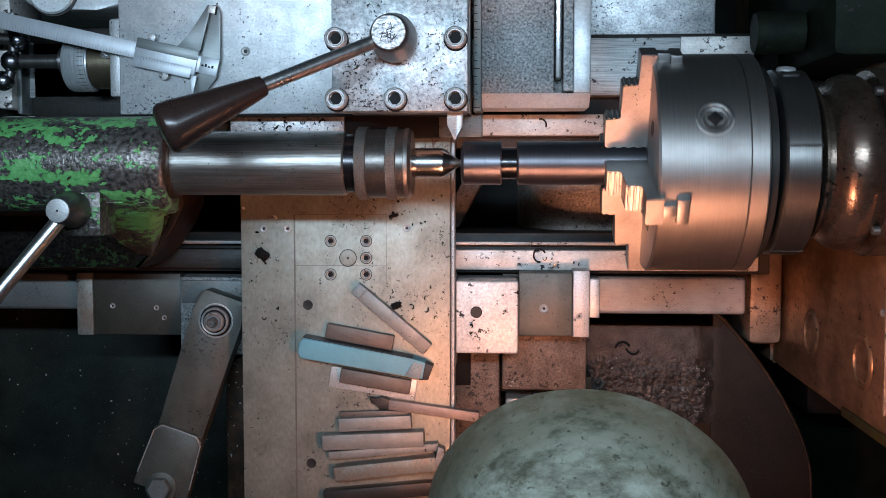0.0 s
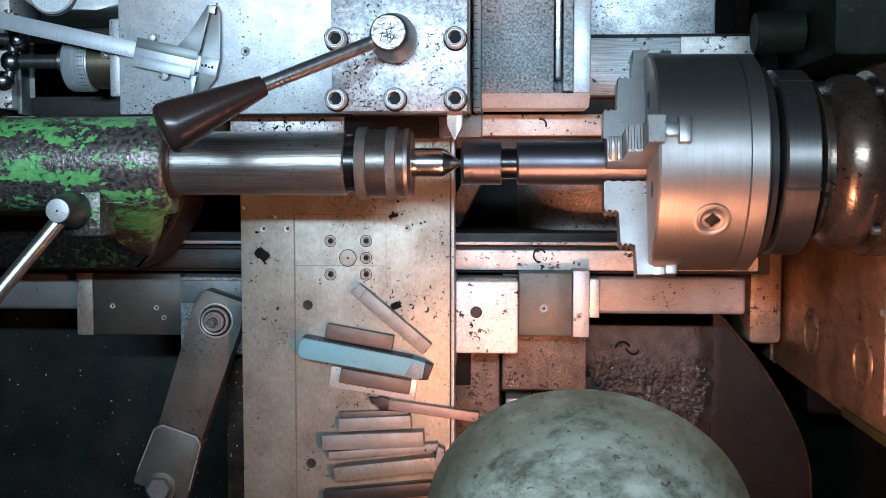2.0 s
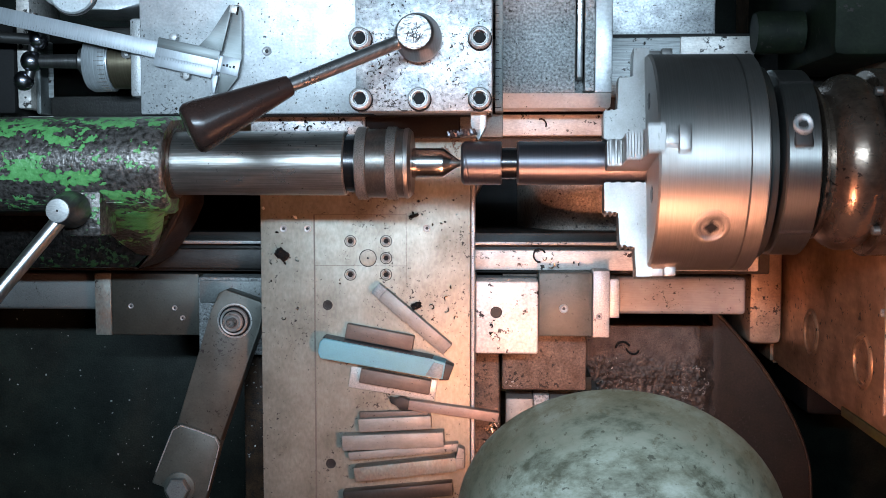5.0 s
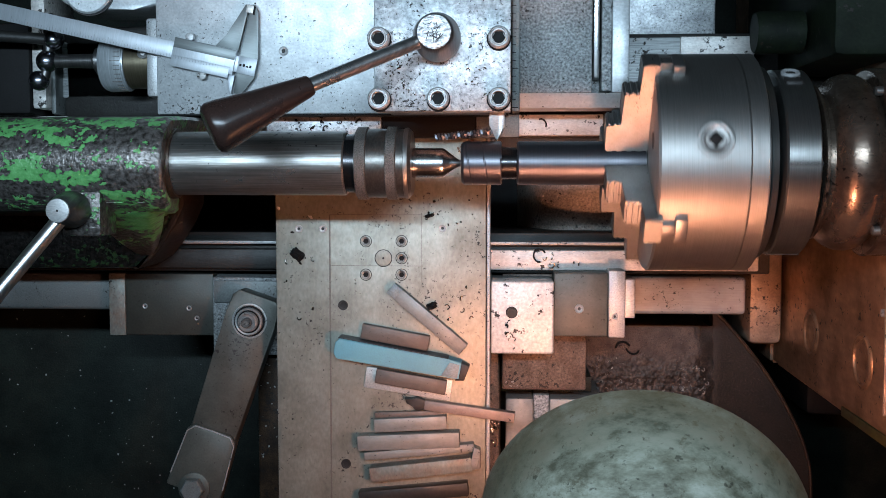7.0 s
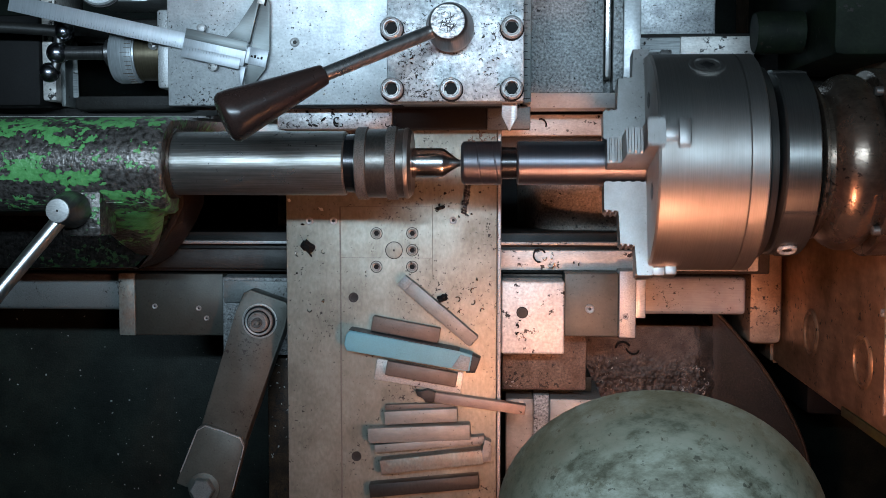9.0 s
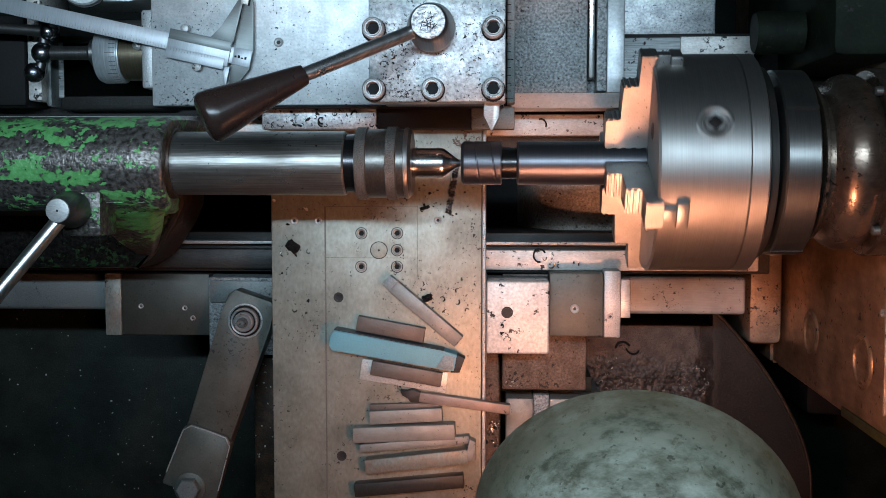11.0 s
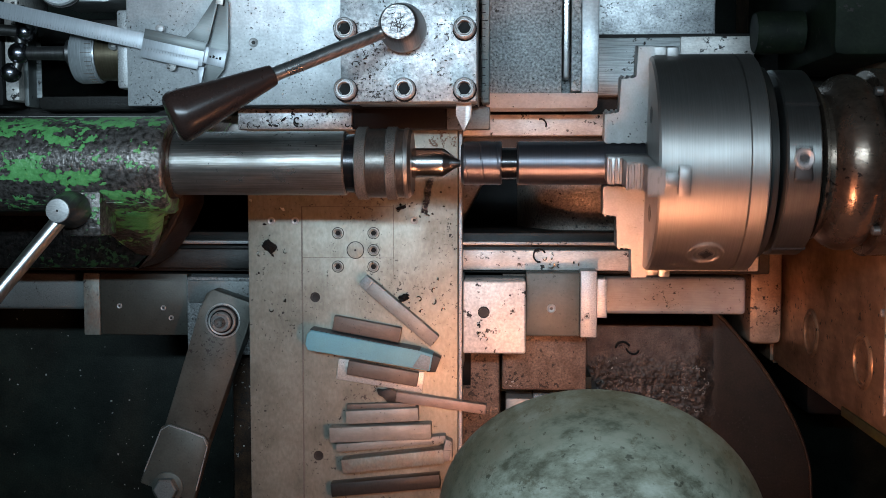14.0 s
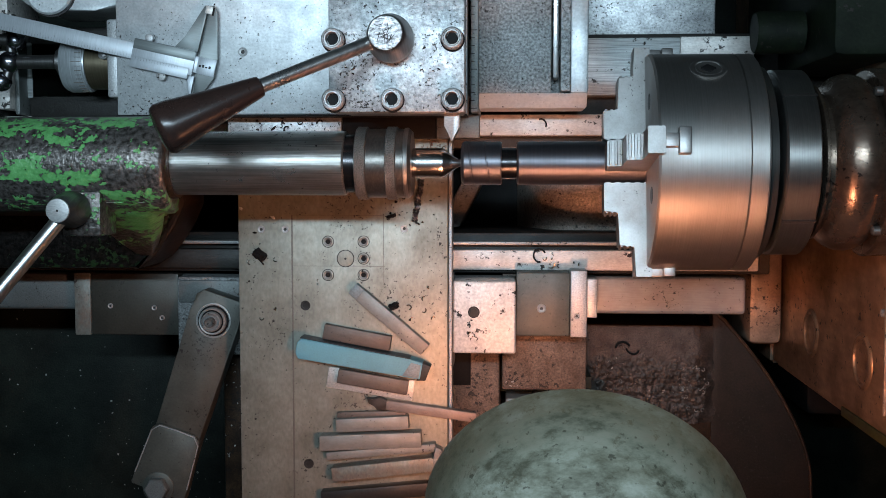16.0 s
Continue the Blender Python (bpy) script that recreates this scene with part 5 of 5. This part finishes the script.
def loose_tools():
    bar_tool("parting_tool", "tan steel tool bit with a blue-grey end on the table", -0.1605, -0.1425, -0.0885, -0.2035, 0.0150, 0.014, TOOLTAN, tail=BLUEGREY)
    bar_tool("flat_bar", "short browned flat steel packing bar", -0.2020, -0.1840, -0.1270, -0.1975, 0.0170, 0.010, TOOLBROWN)
    t = bar_tool("turning_tool", "blue painted turning tool with a dark carbide tip", -0.2300, -0.2005, -0.0915, -0.2260, 0.0230, 0.025, BLUEPAINT, tip=CARBIDE, step=0.003)
    # thin strip that makes the far side darker than the top
    part("dark_side", prism(bm_new(), [(-0.068, 0.0115), (0.055, 0.0115), (0.055, 0.0123), (-0.068, 0.0123)], 0.0, 0.0235, 0), BLUEDARK, t, "dark blue-grey far side", local=True)
    t = bar_tool("shim_plate", "pale thin shim plate under a brown bar", -0.1990, -0.2365, -0.1022, -0.2510, 0.0240, 0.003, SATINTAN)
    bar_tool("flat_bar", "browned flat bar lying on a shim", -0.1862, -0.2335, -0.1078, -0.2465, 0.0160, 0.009, TOOLBROWN, z=-0.162)
    t = bar_tool("boring_bit", "slim reddish-brown tool bit with a ragged tip", -0.1320, -0.2660, -0.0320, -0.2790, 0.0110, 0.012, TOOLPINK)
    part("ragged_tip", prism(bm_new(), [(-0.0500, -0.005), (-0.0500, 0.005), (-0.060, 0.0075), (-0.066, 0.004), (-0.073, 0.005), (-0.070, -0.001), (-0.063, -0.003), (-0.060, -0.007)], 0.001, 0.011, 0.0004), CARBIDE, t, "dark burnt carbide tip", local=True)
    bar_tool("shank_tool", "tan steel shank tool among others", -0.1880, -0.2900, -0.1070, -0.2850, 0.0150, 0.013, TOOLTAN)
    bar_tool("shank_tool", "dark steel bar behind a lighter shank tool", -0.1880, -0.2795, -0.1100, -0.2765, 0.0070, 0.006, TOOLBROWN)
    bar_tool("stepped_tool", "tan stepped shank tool with a narrow nose", -0.2060, -0.3090, -0.0925, -0.3030, 0.0170, 0.018, TOOLTAN)
    bar_tool("stepped_tool", "pale narrow tool bit beside a stepped shank", -0.1990, -0.3245, -0.0765, -0.3125, 0.0090, 0.014, TOOLTAN)
    t = bar_tool("holder_tool", "grey-green worn tool shank with brown patches", -0.1920, -0.3440, -0.0790, -0.3300, 0.0160, 0.020, TOOLGREY, tip=TOOLTAN)
    part("hook", prism(bm_new(), [(0.052, -0.007), (0.066, -0.006), (0.0685, 0.015), (0.0615, 0.019), (0.0585, 0.006), (0.052, 0.006)], 0.003, 0.0185, 0.0008), TOOLTAN, t, "worn hooked cutting end", local=True)
    bar_tool("dark_tool", "dark oily tool shank at the table's end", -0.2050, -0.3720, -0.0830, -0.3590, 0.0150, 0.016, TOOLDARK)


# ---- swarf ----
def curl(bm, r, x, y, z, size):
    n = r.randint(5, 9)
    a0, turn = r.uniform(0, 6.28), r.uniform(2.0, 5.0)
    pts = []
    for k in range(n):
        a = a0 + turn * k / n
        q = size * (0.6 + 0.4 * k / n)
        pts.append((x + q * math.cos(a), y + q * math.sin(a), z + 0.0006 + size * 0.35 * k / n))
    tube(bm, pts, size * 0.24, 4)


def swarf(name, label, areas, z, count, seed, group, mat=None, smin=0.0010, smax=0.0036, lumps=0.45):
    r = random.Random(seed)
    bm = bm_new()
    x0, x1, y0, y1 = areas[0][:4]
    for i in range(count):
        ar = areas[r.randrange(len(areas))]
        if r.random() < lumps:
            vs = bmesh.ops.create_icosphere(bm, subdivisions=1, radius=r.uniform(smin, smax) * 0.55)["verts"]
            for v in vs:
                v.co = Vector((v.co.x * r.uniform(0.6, 1.4), v.co.y * r.uniform(0.6, 1.4), v.co.z * r.uniform(0.5, 1.0)))
            m = pose(r.uniform(ar[0], ar[1]), r.uniform(ar[2], ar[3]), z + smin * 0.3, 0, 0, r.uniform(0, 360)) @ Matrix.Diagonal((r.uniform(0.7, 1.9), 0.8, 0.7, 1))
            bmesh.ops.transform(bm, matrix=m, verts=vs)
            continue
        curl(bm, r, r.uniform(ar[0], ar[1]), r.uniform(ar[2], ar[3]), z, r.uniform(smin, smax) * (1 if r.random() < 0.85 else 1.5))
    ob = single(name, bm, mat or CHIPM, label, "swarf", kind="stuff", at=((x0 + x1) / 2, (y0 + y1) / 2, z))
    if group is not None:
        group.append(ob)


def big_curls():
    """A few large single chips that lie about."""
    for x, y, z, size, a0, turn, mat, label in ((0.0365, 0.0460, -0.209, 0.0062, -0.5, 2.6, INK, "black hooked chip on the front bed way"), (0.0355, -0.1035, -0.218, 0.0075, 0.4, 4.6, INK, "dark ring-shaped chip on the rear bed way"),
                                        (0.150, -0.2420, -0.390, 0.0120, 0.6, 2.2, INK, "oil-dark curled chip on the crusted casting"), (0.165, -0.2360, -0.390, 0.0100, 3.4, 2.4, INK, "oil-dark curled chip on the crusted casting")):
        bm = bm_new()
        pts = [(x + size * math.cos(a0 + turn * k / 13) * (1 - 0.02 * k), y + size * math.sin(a0 + turn * k / 13), z + 0.001 + 0.0002 * k) for k in range(14)]
        tube(bm, pts, size * 0.13, 6)
        single("curled_chip", bm, mat, label, "chip", at=(x, y, z))


def clod(x, y, z, rx, ry, rz, turn, seed, label):
    """A torn, knobbly lump of clotted swarf with a few hooked ends."""
    r = random.Random(seed)
    bm = bm_new()
    bmesh.ops.create_icosphere(bm, subdivisions=3, radius=1.0)
    for v in bm.verts:
        n = v.co.normalized()
        q = max(abs(n.x), abs(n.y), 0.3) ** 0.5
        k = (0.85 + 0.16 * math.sin(7 * n.x + 3 * n.y + seed) * math.sin(5 * n.y - 4 * n.z) + r.uniform(-0.13, 0.13)) / q
        v.co = Vector((n.x * rx * k, n.y * ry * k, max(n.z, -0.5) * rz * k + rz * 0.45))
    for k in range(5):
        curl(bm, r, r.uniform(-rx, rx), r.uniform(-ry, ry), rz * 0.2, r.uniform(0.0012, 0.0024))
    ob = single("lump_of_swarf", bm, INK, label, "swarf", kind="stuff", at=(x, y, z), rz=turn, local=True)
    ON_SLIDE.append(ob)


def crust():
    """Rough scab of rust and trodden swarf over the ledge of the base casting."""
    bm = bm_new()
    nx, ny = 180, 110
    x0, x1, y0, y1 = 0.0945, 0.3020, -0.338, -0.209
    wave = noise.noise
    grid = []
    for j in range(ny + 1):
        row = []
        for i in range(nx + 1):
            x, y = x0 + (x1 - x0) * i / nx, y0 + (y1 - y0) * j / ny
            p = Vector((x * 40, y * 40, 1.3))
            # thick scab away from the bar, thin film close to it
            thick = min(1.0, max(0.06, (-0.243 - y + 0.012 * wave(p * 0.6)) / 0.022))
            h = 0.0016 + 0.0024 * wave(p * 1.6) + 0.0022 * wave(p * 4.0) + 0.0016 * wave(p * 9.0)
            # it thins out and dips down on to the sheet guard
            dip = min(1.0, max(0.0, (x - 0.244 + 0.010 * wave(p * 1.3)) / 0.034))
            dip = dip * dip * (3 - 2 * dip)
            row.append(bm.verts.new((x, y, -0.3922 - 0.0088 * dip + max(0.0, h) * thick * (1 - dip))))
        grid.append(row)
    for a, b in zip(grid, grid[1:]):
        for i in range(nx):
            x, y = a[i].co.x, b[i].co.y
            if x < 0.266 or y < -0.170 - (x - 0.245) * 1.1:
                bm.faces.new((a[i], a[i + 1], b[i + 1], b[i]))
    bmesh.ops.delete(bm, geom=[v for v in bm.verts if not v.link_faces], context="VERTS")
    single("rust_scab", bm, CRUST, "flaking brown and grey crust of rust on the casting", "rust", kind="stuff", at=(0.18, -0.27, -0.392), angle=60)


PITCH, BAR_R = 0.0153, 0.0205
LINK_ARC = 10


def chip_links():
    """The strip that fills the spiral until the tool cuts it out, in short links; cut links hang together as the coiled chip."""
    t = new("coiled_chip")
    t.empty_display_size = 0.02
    tagged(t, "dark coiled steel chip peeled from the bar by the tool", "chip")
    bm = bm_new()
    n, half = 4, radians(LINK_ARC / 2)
    rows = []
    for k in range(n + 1):
        a = -half + 2 * half * k / n
        sx = -PITCH * a / (2 * math.pi)
        rows.append([bm.verts.new((sx + w, rr * math.sin(a), rr * math.cos(a))) for w, rr in ((-0.00095, BAR_R), (0.00095, BAR_R), (0.0003, BAR_R - 0.00055), (-0.0003, BAR_R - 0.00055))])
    for a, b in zip(rows, rows[1:]):
        for i in range(4):
            k = (i + 1) % 4
            bm.faces.new((a[i], a[k], b[k], b[i]))
    bm.faces.new(rows[0])
    bm.faces.new(rows[-1])
    bmesh.ops.recalc_face_normals(bm, faces=bm.faces)
    me = bpy.data.meshes.new("chip_link")
    bm.to_mesh(me)
    bm.free()
    me.materials.append(WORK)
    shade(me, 40)
    out = []
    # places along the spiral, as (x on the bar, angle round it)
    x = -0.0440
    while x < -0.0072:
        # on the groove x = -pitch * a / 360 - GROOVE + whole pitches
        out.append((x, -(x + GROOVE) / PITCH * 360))
        x += PITCH * LINK_ARC / 360
    links = []
    for x, a in out:
        ob = new("chip_link", me)
        ob.parent = t
        links.append((ob, x, a))
    return links


def motions():
    # carriage travel along the bed, and the slide's travel across it, in metres
    run = [(0.0, 0), (1.3, 0), (1.6, -0.3), (2.1, -0.3), (2.5, 3.5), (3.0, 10), (3.5, 17.7), (4.0, 26.2), (4.5, 34.8), (5.0, 43.5), (5.5, 52.0), (6.0, 60.5), (6.5, 69), (7.0, 77.3),
           (7.5, 86), (8.0, 94.4), (8.3, 98.7), (8.5, 100), (9.0, 100.4), (9.3, 97), (9.6, 91.5), (10.0, 84.6), (10.5, 76), (11.0, 67.5), (11.5, 59), (12.0, 50.6), (12.5, 42.2), (13.0, 33.2), (13.5, 25),
           (14.0, 16.2), (14.5, 7.6), (15.0, -0.6), (15.25, -3.2), (15.5, -4.3), (16.0, -5.5)]
    cross = [(0.0, 0), (7.6, 0), (8.0, 9.6), (8.3, 15.0), (8.5, 17.0), (8.8, 17.3), (14.1, 17.3), (14.5, 12.8), (14.8, 5.5), (15.0, 2.6), (15.3, 1.5), (15.5, 1.2), (16.0, -1.2)]

    def value(rows, t):
        for (a, u), (b, v) in zip(rows, rows[1:]):
            if a <= t <= b:
                return u + (v - u) * (t - a) / (b - a)
        return rows[-1][1]

    times = sorted({t for t, _ in run} | {t for t, _ in cross})
    dx = {t: value(run, t) * 0.000513 for t in times}
    dy = {t: value(cross, t) * 0.000512 for t in times}
    for ob in ON_CARRIAGE:
        base = ob.matrix_world.copy()
        walk(ob, [(t, Matrix.Translation((dx[t], 0, 0)) @ base) for t in times])
    for ob in ON_SLIDE:
        base = ob.matrix_world.copy()
        walk(ob, [(t, Matrix.Translation((dx[t], dy[t], 0)) @ base) for t in times])
    # spindle turns, in degrees from the camera side towards the operator
    turns = [(0, 66.5), (0.1, 78.2), (0.2, 89.5), (0.3, 101.2), (0.4, 114.8), (0.5, 128.5), (0.6, 140.6), (0.7, 152.1), (0.8, 163), (0.9, 171.4), (1, 176.5), (1.1, 179.1), (1.2, 180.4), (1.3, 181), (1.5, 181), (1.6, 181.9), (1.7, 182.5), (1.8, 184), (1.9, 188.2), (2, 195.2), (2.1, 204), (2.2, 214.1), (2.3, 225.6), (2.4, 238), (2.5, 250.7), (2.6, 265), (2.7, 281.1), (2.8, 297.4), (2.9, 315), (3, 334.6), (3.1, 353.9), (3.2, 371.4), (3.3, 388.6), (3.4, 406.9), (3.5, 425.8), (3.6, 445.9), (3.7, 468.4), (3.8, 491), (3.9, 510.6), (4, 529.7), (4.1, 549.5), (4.2, 569.5), (4.5, 629.8), (4.8, 690.1), (5.1, 750.4), (5.4, 810.6), (5.7, 870.9), (6, 931.2), (6.3, 991.5), (6.4, 1013.9), (6.5, 1037.1), (6.6, 1057.4), (6.7, 1076.5), (6.8, 1096.2), (6.9, 1115.9), (7, 1136), (7.1, 1156.1), (7.2, 1176.1), (7.3, 1197.2), (7.4, 1219), (7.5, 1239.8), (7.6, 1259.5), (7.7, 1278.9), (7.8, 1298.1), (7.9, 1317.1), (8, 1336.9), (8.1, 1357.4), (8.2, 1376.8), (8.3, 1392.5), (8.4, 1402.2), (8.5, 1407.8), (8.6, 1410.2), (8.7, 1407.9), (8.8, 1397.8), (8.9, 1381.4), (9, 1363.8), (9.1, 1345.6), (9.2, 1327), (9.5, 1266.6), (9.8, 1206.1), (10.1, 1145.7), (10.4, 1085.3), (10.7, 1024.9), (11, 964.4), (11.3, 904), (11.4, 883.5), (11.5, 862.5), (11.6, 841.1), (11.7, 820.5), (11.8, 800), (11.9, 779.1), (12, 759), (12.1, 739.2), (12.2, 718.9), (12.3, 699), (12.4, 678.6), (12.5, 657.1), (12.6, 636.5), (12.7, 616.5), (12.8, 595.8), (12.9, 575.1), (13, 555.1), (13.1, 535.6), (13.2, 516.8), (13.3, 496.5), (13.4, 474.1), (13.5, 452.5), (13.6, 431.5), (13.8, 391), (14, 351), (14.2, 309.2), (14.4, 268), (14.6, 227), (14.8, 187.8), (15, 159), (15.1, 148.5), (15.2, 138.2), (15.3, 126.8), (15.4, 116.8), (15.5, 110.4), (15.6, 106.5), (15.8, 101.5), (16, 100)]
    for ob in SPINNING:
        base = ob.matrix_world.copy()
        walk(ob, [(t, base @ pose(0, 0, 0, -a)) for t, a in turns])
    # the strip in the spiral: each link rides on the bar until the tool's point reaches it, then trails behind the point in a coil
    tip0 = -0.0507
    links = chip_links()
    steps = [k * 0.05 for k in range(int(16 / 0.05) + 1)]
    cut = []
    for ob, x, a in links:
        cut.append(next((t for t in steps if t > 2.0 and tip0 + value(run, t) * 0.000513 >= x), 7.6))
    total = len(links)
    span = 0.062

    def coil_frame(t):
        if t <= 7.6:
            return pose(tip0 + value(run, t) * 0.000513 - span / 2 - 0.002, 0.0265, AX + 0.002, 0, 0, 96)
        if t < 8.0:
            u = (t - 7.6) / 0.4
            x = tip0 + value(run, 7.6) * 0.000513 - span / 2 - 0.002
            x1 = -0.0955 + value(run, 8.0) * 0.000513
            y1 = -0.0330 + value(cross, 8.0) * 0.000512
            return pose(x + (x1 - x) * u, 0.0265 + (y1 - 0.0265) * u, AX + 0.002 - 0.1665 * u * u, 0, 0, 96 - 106 * u)
        return pose(-0.0955 + value(run, t) * 0.000513, -0.0330 + value(cross, t) * 0.000512, AX - 0.1645, 0, 0, -10)

    def in_coil(i, t):
        done = sum(1 for c in cut if c <= t)
        along = (done - i) * span / total - span / 2
        b = radians(84 * i)
        rad = 0.0029 + 0.0005 * math.sin(i * 1.7)
        c, s = math.cos(b), math.sin(b)
        m = Matrix(((0, -s, c, rad * c), (1, 0, 0, along), (0, c, s, 0.0032 + rad * s), (0, 0, 0, 1)))
        return coil_frame(t) @ m @ Matrix.Translation((0, 0, -BAR_R))

    late = [8.0] + [t for t in times if t > 8.0]
    for i, (ob, x, a) in enumerate(links):
        rows = [(t, pose(x, 0, AX, -(q + a))) for t, q in turns if t <= cut[i]]
        tc, m0 = rows[-1]
        # it peels off in steps
        for k in range(1, 5):
            t = tc + 0.06 * k
            m1 = in_coil(i, t)
            q = m0.to_quaternion().slerp(m1.to_quaternion(), k / 4)
            mid = (m0 @ Vector((0, 0, BAR_R))).lerp(m1 @ Vector((0, 0, BAR_R)), k / 4)
            rows.append((t, Matrix.Translation(mid) @ q.to_matrix().to_4x4() @ Matrix.Translation((0, 0, -BAR_R))))
        last = rows[-1][0]
        on = [t for t in [3.5 + 0.25 * k for k in range(17)] + [7.65, 7.7, 7.8, 7.9] if t > last + 0.05] + late
        rows += [(t, in_coil(i, t)) for t in on]
        walk(ob, rows)


room()
bed()
tray()
tray_front()
rear_casting()
guide_bar()
tailstock()
live_centre()
chuck()
workpiece()
headstock()
saddle()
taper_attachment()
lamp()
cross_slide()
compound()
apron_plate()
tool_post()
caliper()
loose_tools()
swarf("table_swarf", "dark curled chips scattered on the slide table", [(-0.14, -0.068, -0.075, -0.03), (-0.29, -0.07, -0.19, -0.03), (-0.29, -0.25, -0.11, -0.07), (-0.12, -0.085, -0.21, -0.13)], -0.165, 40, 11, ON_SLIDE, None, 0.0012, 0.0034, 0.62)
swarf("table_crumbs", "fine dark crumbs scattered over the slide table", [(-0.29, -0.07, -0.36, -0.03)], -0.165, 24, 12, ON_SLIDE, None, 0.0005, 0.0010)
swarf("plate_swarf", "dark chips on the slide's front edge", [(-0.28, -0.165, 0.032, 0.050)], -0.130, 34, 13, ON_SLIDE, INK)
swarf("ledge_swarf", "rusty chips heaped along the slide ledge", [(-0.095, -0.066, 0.010, 0.027)], -0.165, 40, 19, ON_SLIDE, RUSTCHIP, 0.0010, 0.0026)
clod(-0.2745, -0.0995, -0.165, 0.0088, 0.0062, 0.0050, -38, 31, "black clotted lump of swarf on the table")
clod(-0.1240, -0.1560, -0.165, 0.0062, 0.0042, 0.0045, 20, 32, "black clotted lump of swarf beside a tool")
clod(-0.1265, -0.0560, -0.165, 0.0060, 0.0022, 0.0026, 15, 33, "dark matted wisp of swarf on the table")
swarf("bright_chips", "few bright chips on the table", [(-0.2600, -0.2565, -0.0590, -0.0570), (-0.2960, -0.2945, -0.0490, -0.0475)], -0.165, 9, 22, ON_SLIDE, SLOPE, 0.0020, 0.0034, 0.9)
swarf("post_swarf", "small dark chips on the tool post plate", [(-0.16, -0.12, 0.062, 0.09), (-0.16, -0.05, 0.06, 0.12)], 0.0205, 30, 14, ON_SLIDE, None, 0.0008, 0.0024, 0.6)
swarf("slide_swarf", "small chips on the compound slide", [(-0.38, -0.17, 0.055, 0.17)], -0.0895, 26, 15, ON_SLIDE, None, 0.0006, 0.0018)
swarf("block_swarf", "dark chips on the square block", [(-0.043, -0.033, -0.198, -0.172)], -0.1795, 12, 16, ON_CARRIAGE)
swarf("way_swarf", "dark chips on the bed way", [(0.03, 0.09, -0.115, -0.10), (-0.05, 0.10, 0.038, 0.055)], -0.213, 12, 17, None)
swarf("slide_chips", "bright chips on the rusty rear slide", [(-0.345, -0.31, -0.36, -0.22)], -0.262, 34, 18, ON_CARRIAGE, JAW, 0.0006, 0.0024, 0.7)
big_curls()
crust()
swarf("rust_crust", "crusted rust and swarf on the base casting", [(0.095, 0.262, -0.34, -0.225)], -0.3905, 120, 23, None, RUSTY, 0.0008, 0.0030)
swarf("scale_flakes", "silvery flakes and scale on the crusted casting", [(0.10, 0.175, -0.30, -0.252), (0.225, 0.262, -0.32, -0.262), (0.10, 0.262, -0.32, -0.285)], -0.3910, 120, 25, None, TOOLTAN, 0.0008, 0.0030)
swarf("wet_chips", "wet bright chips on the rear bracket", [(-0.030, -0.010, -0.342, -0.312)], -0.2748, 26, 26, None, POLISH, 0.0016, 0.0036, 0.35)
swarf("wet_chips", "wet bright chips by the bracket edge", [(-0.003, 0.012, -0.2635, -0.256)], -0.2448, 8, 27, None, JAW, 0.0008, 0.0018)
swarf("bracket_chips", "bright and dark crumbs on the rear bracket", [(-0.005, 0.09, -0.264, -0.20)], -0.245, 40, 24, None, RUSTCHIP, 0.0006, 0.0016)
motions()
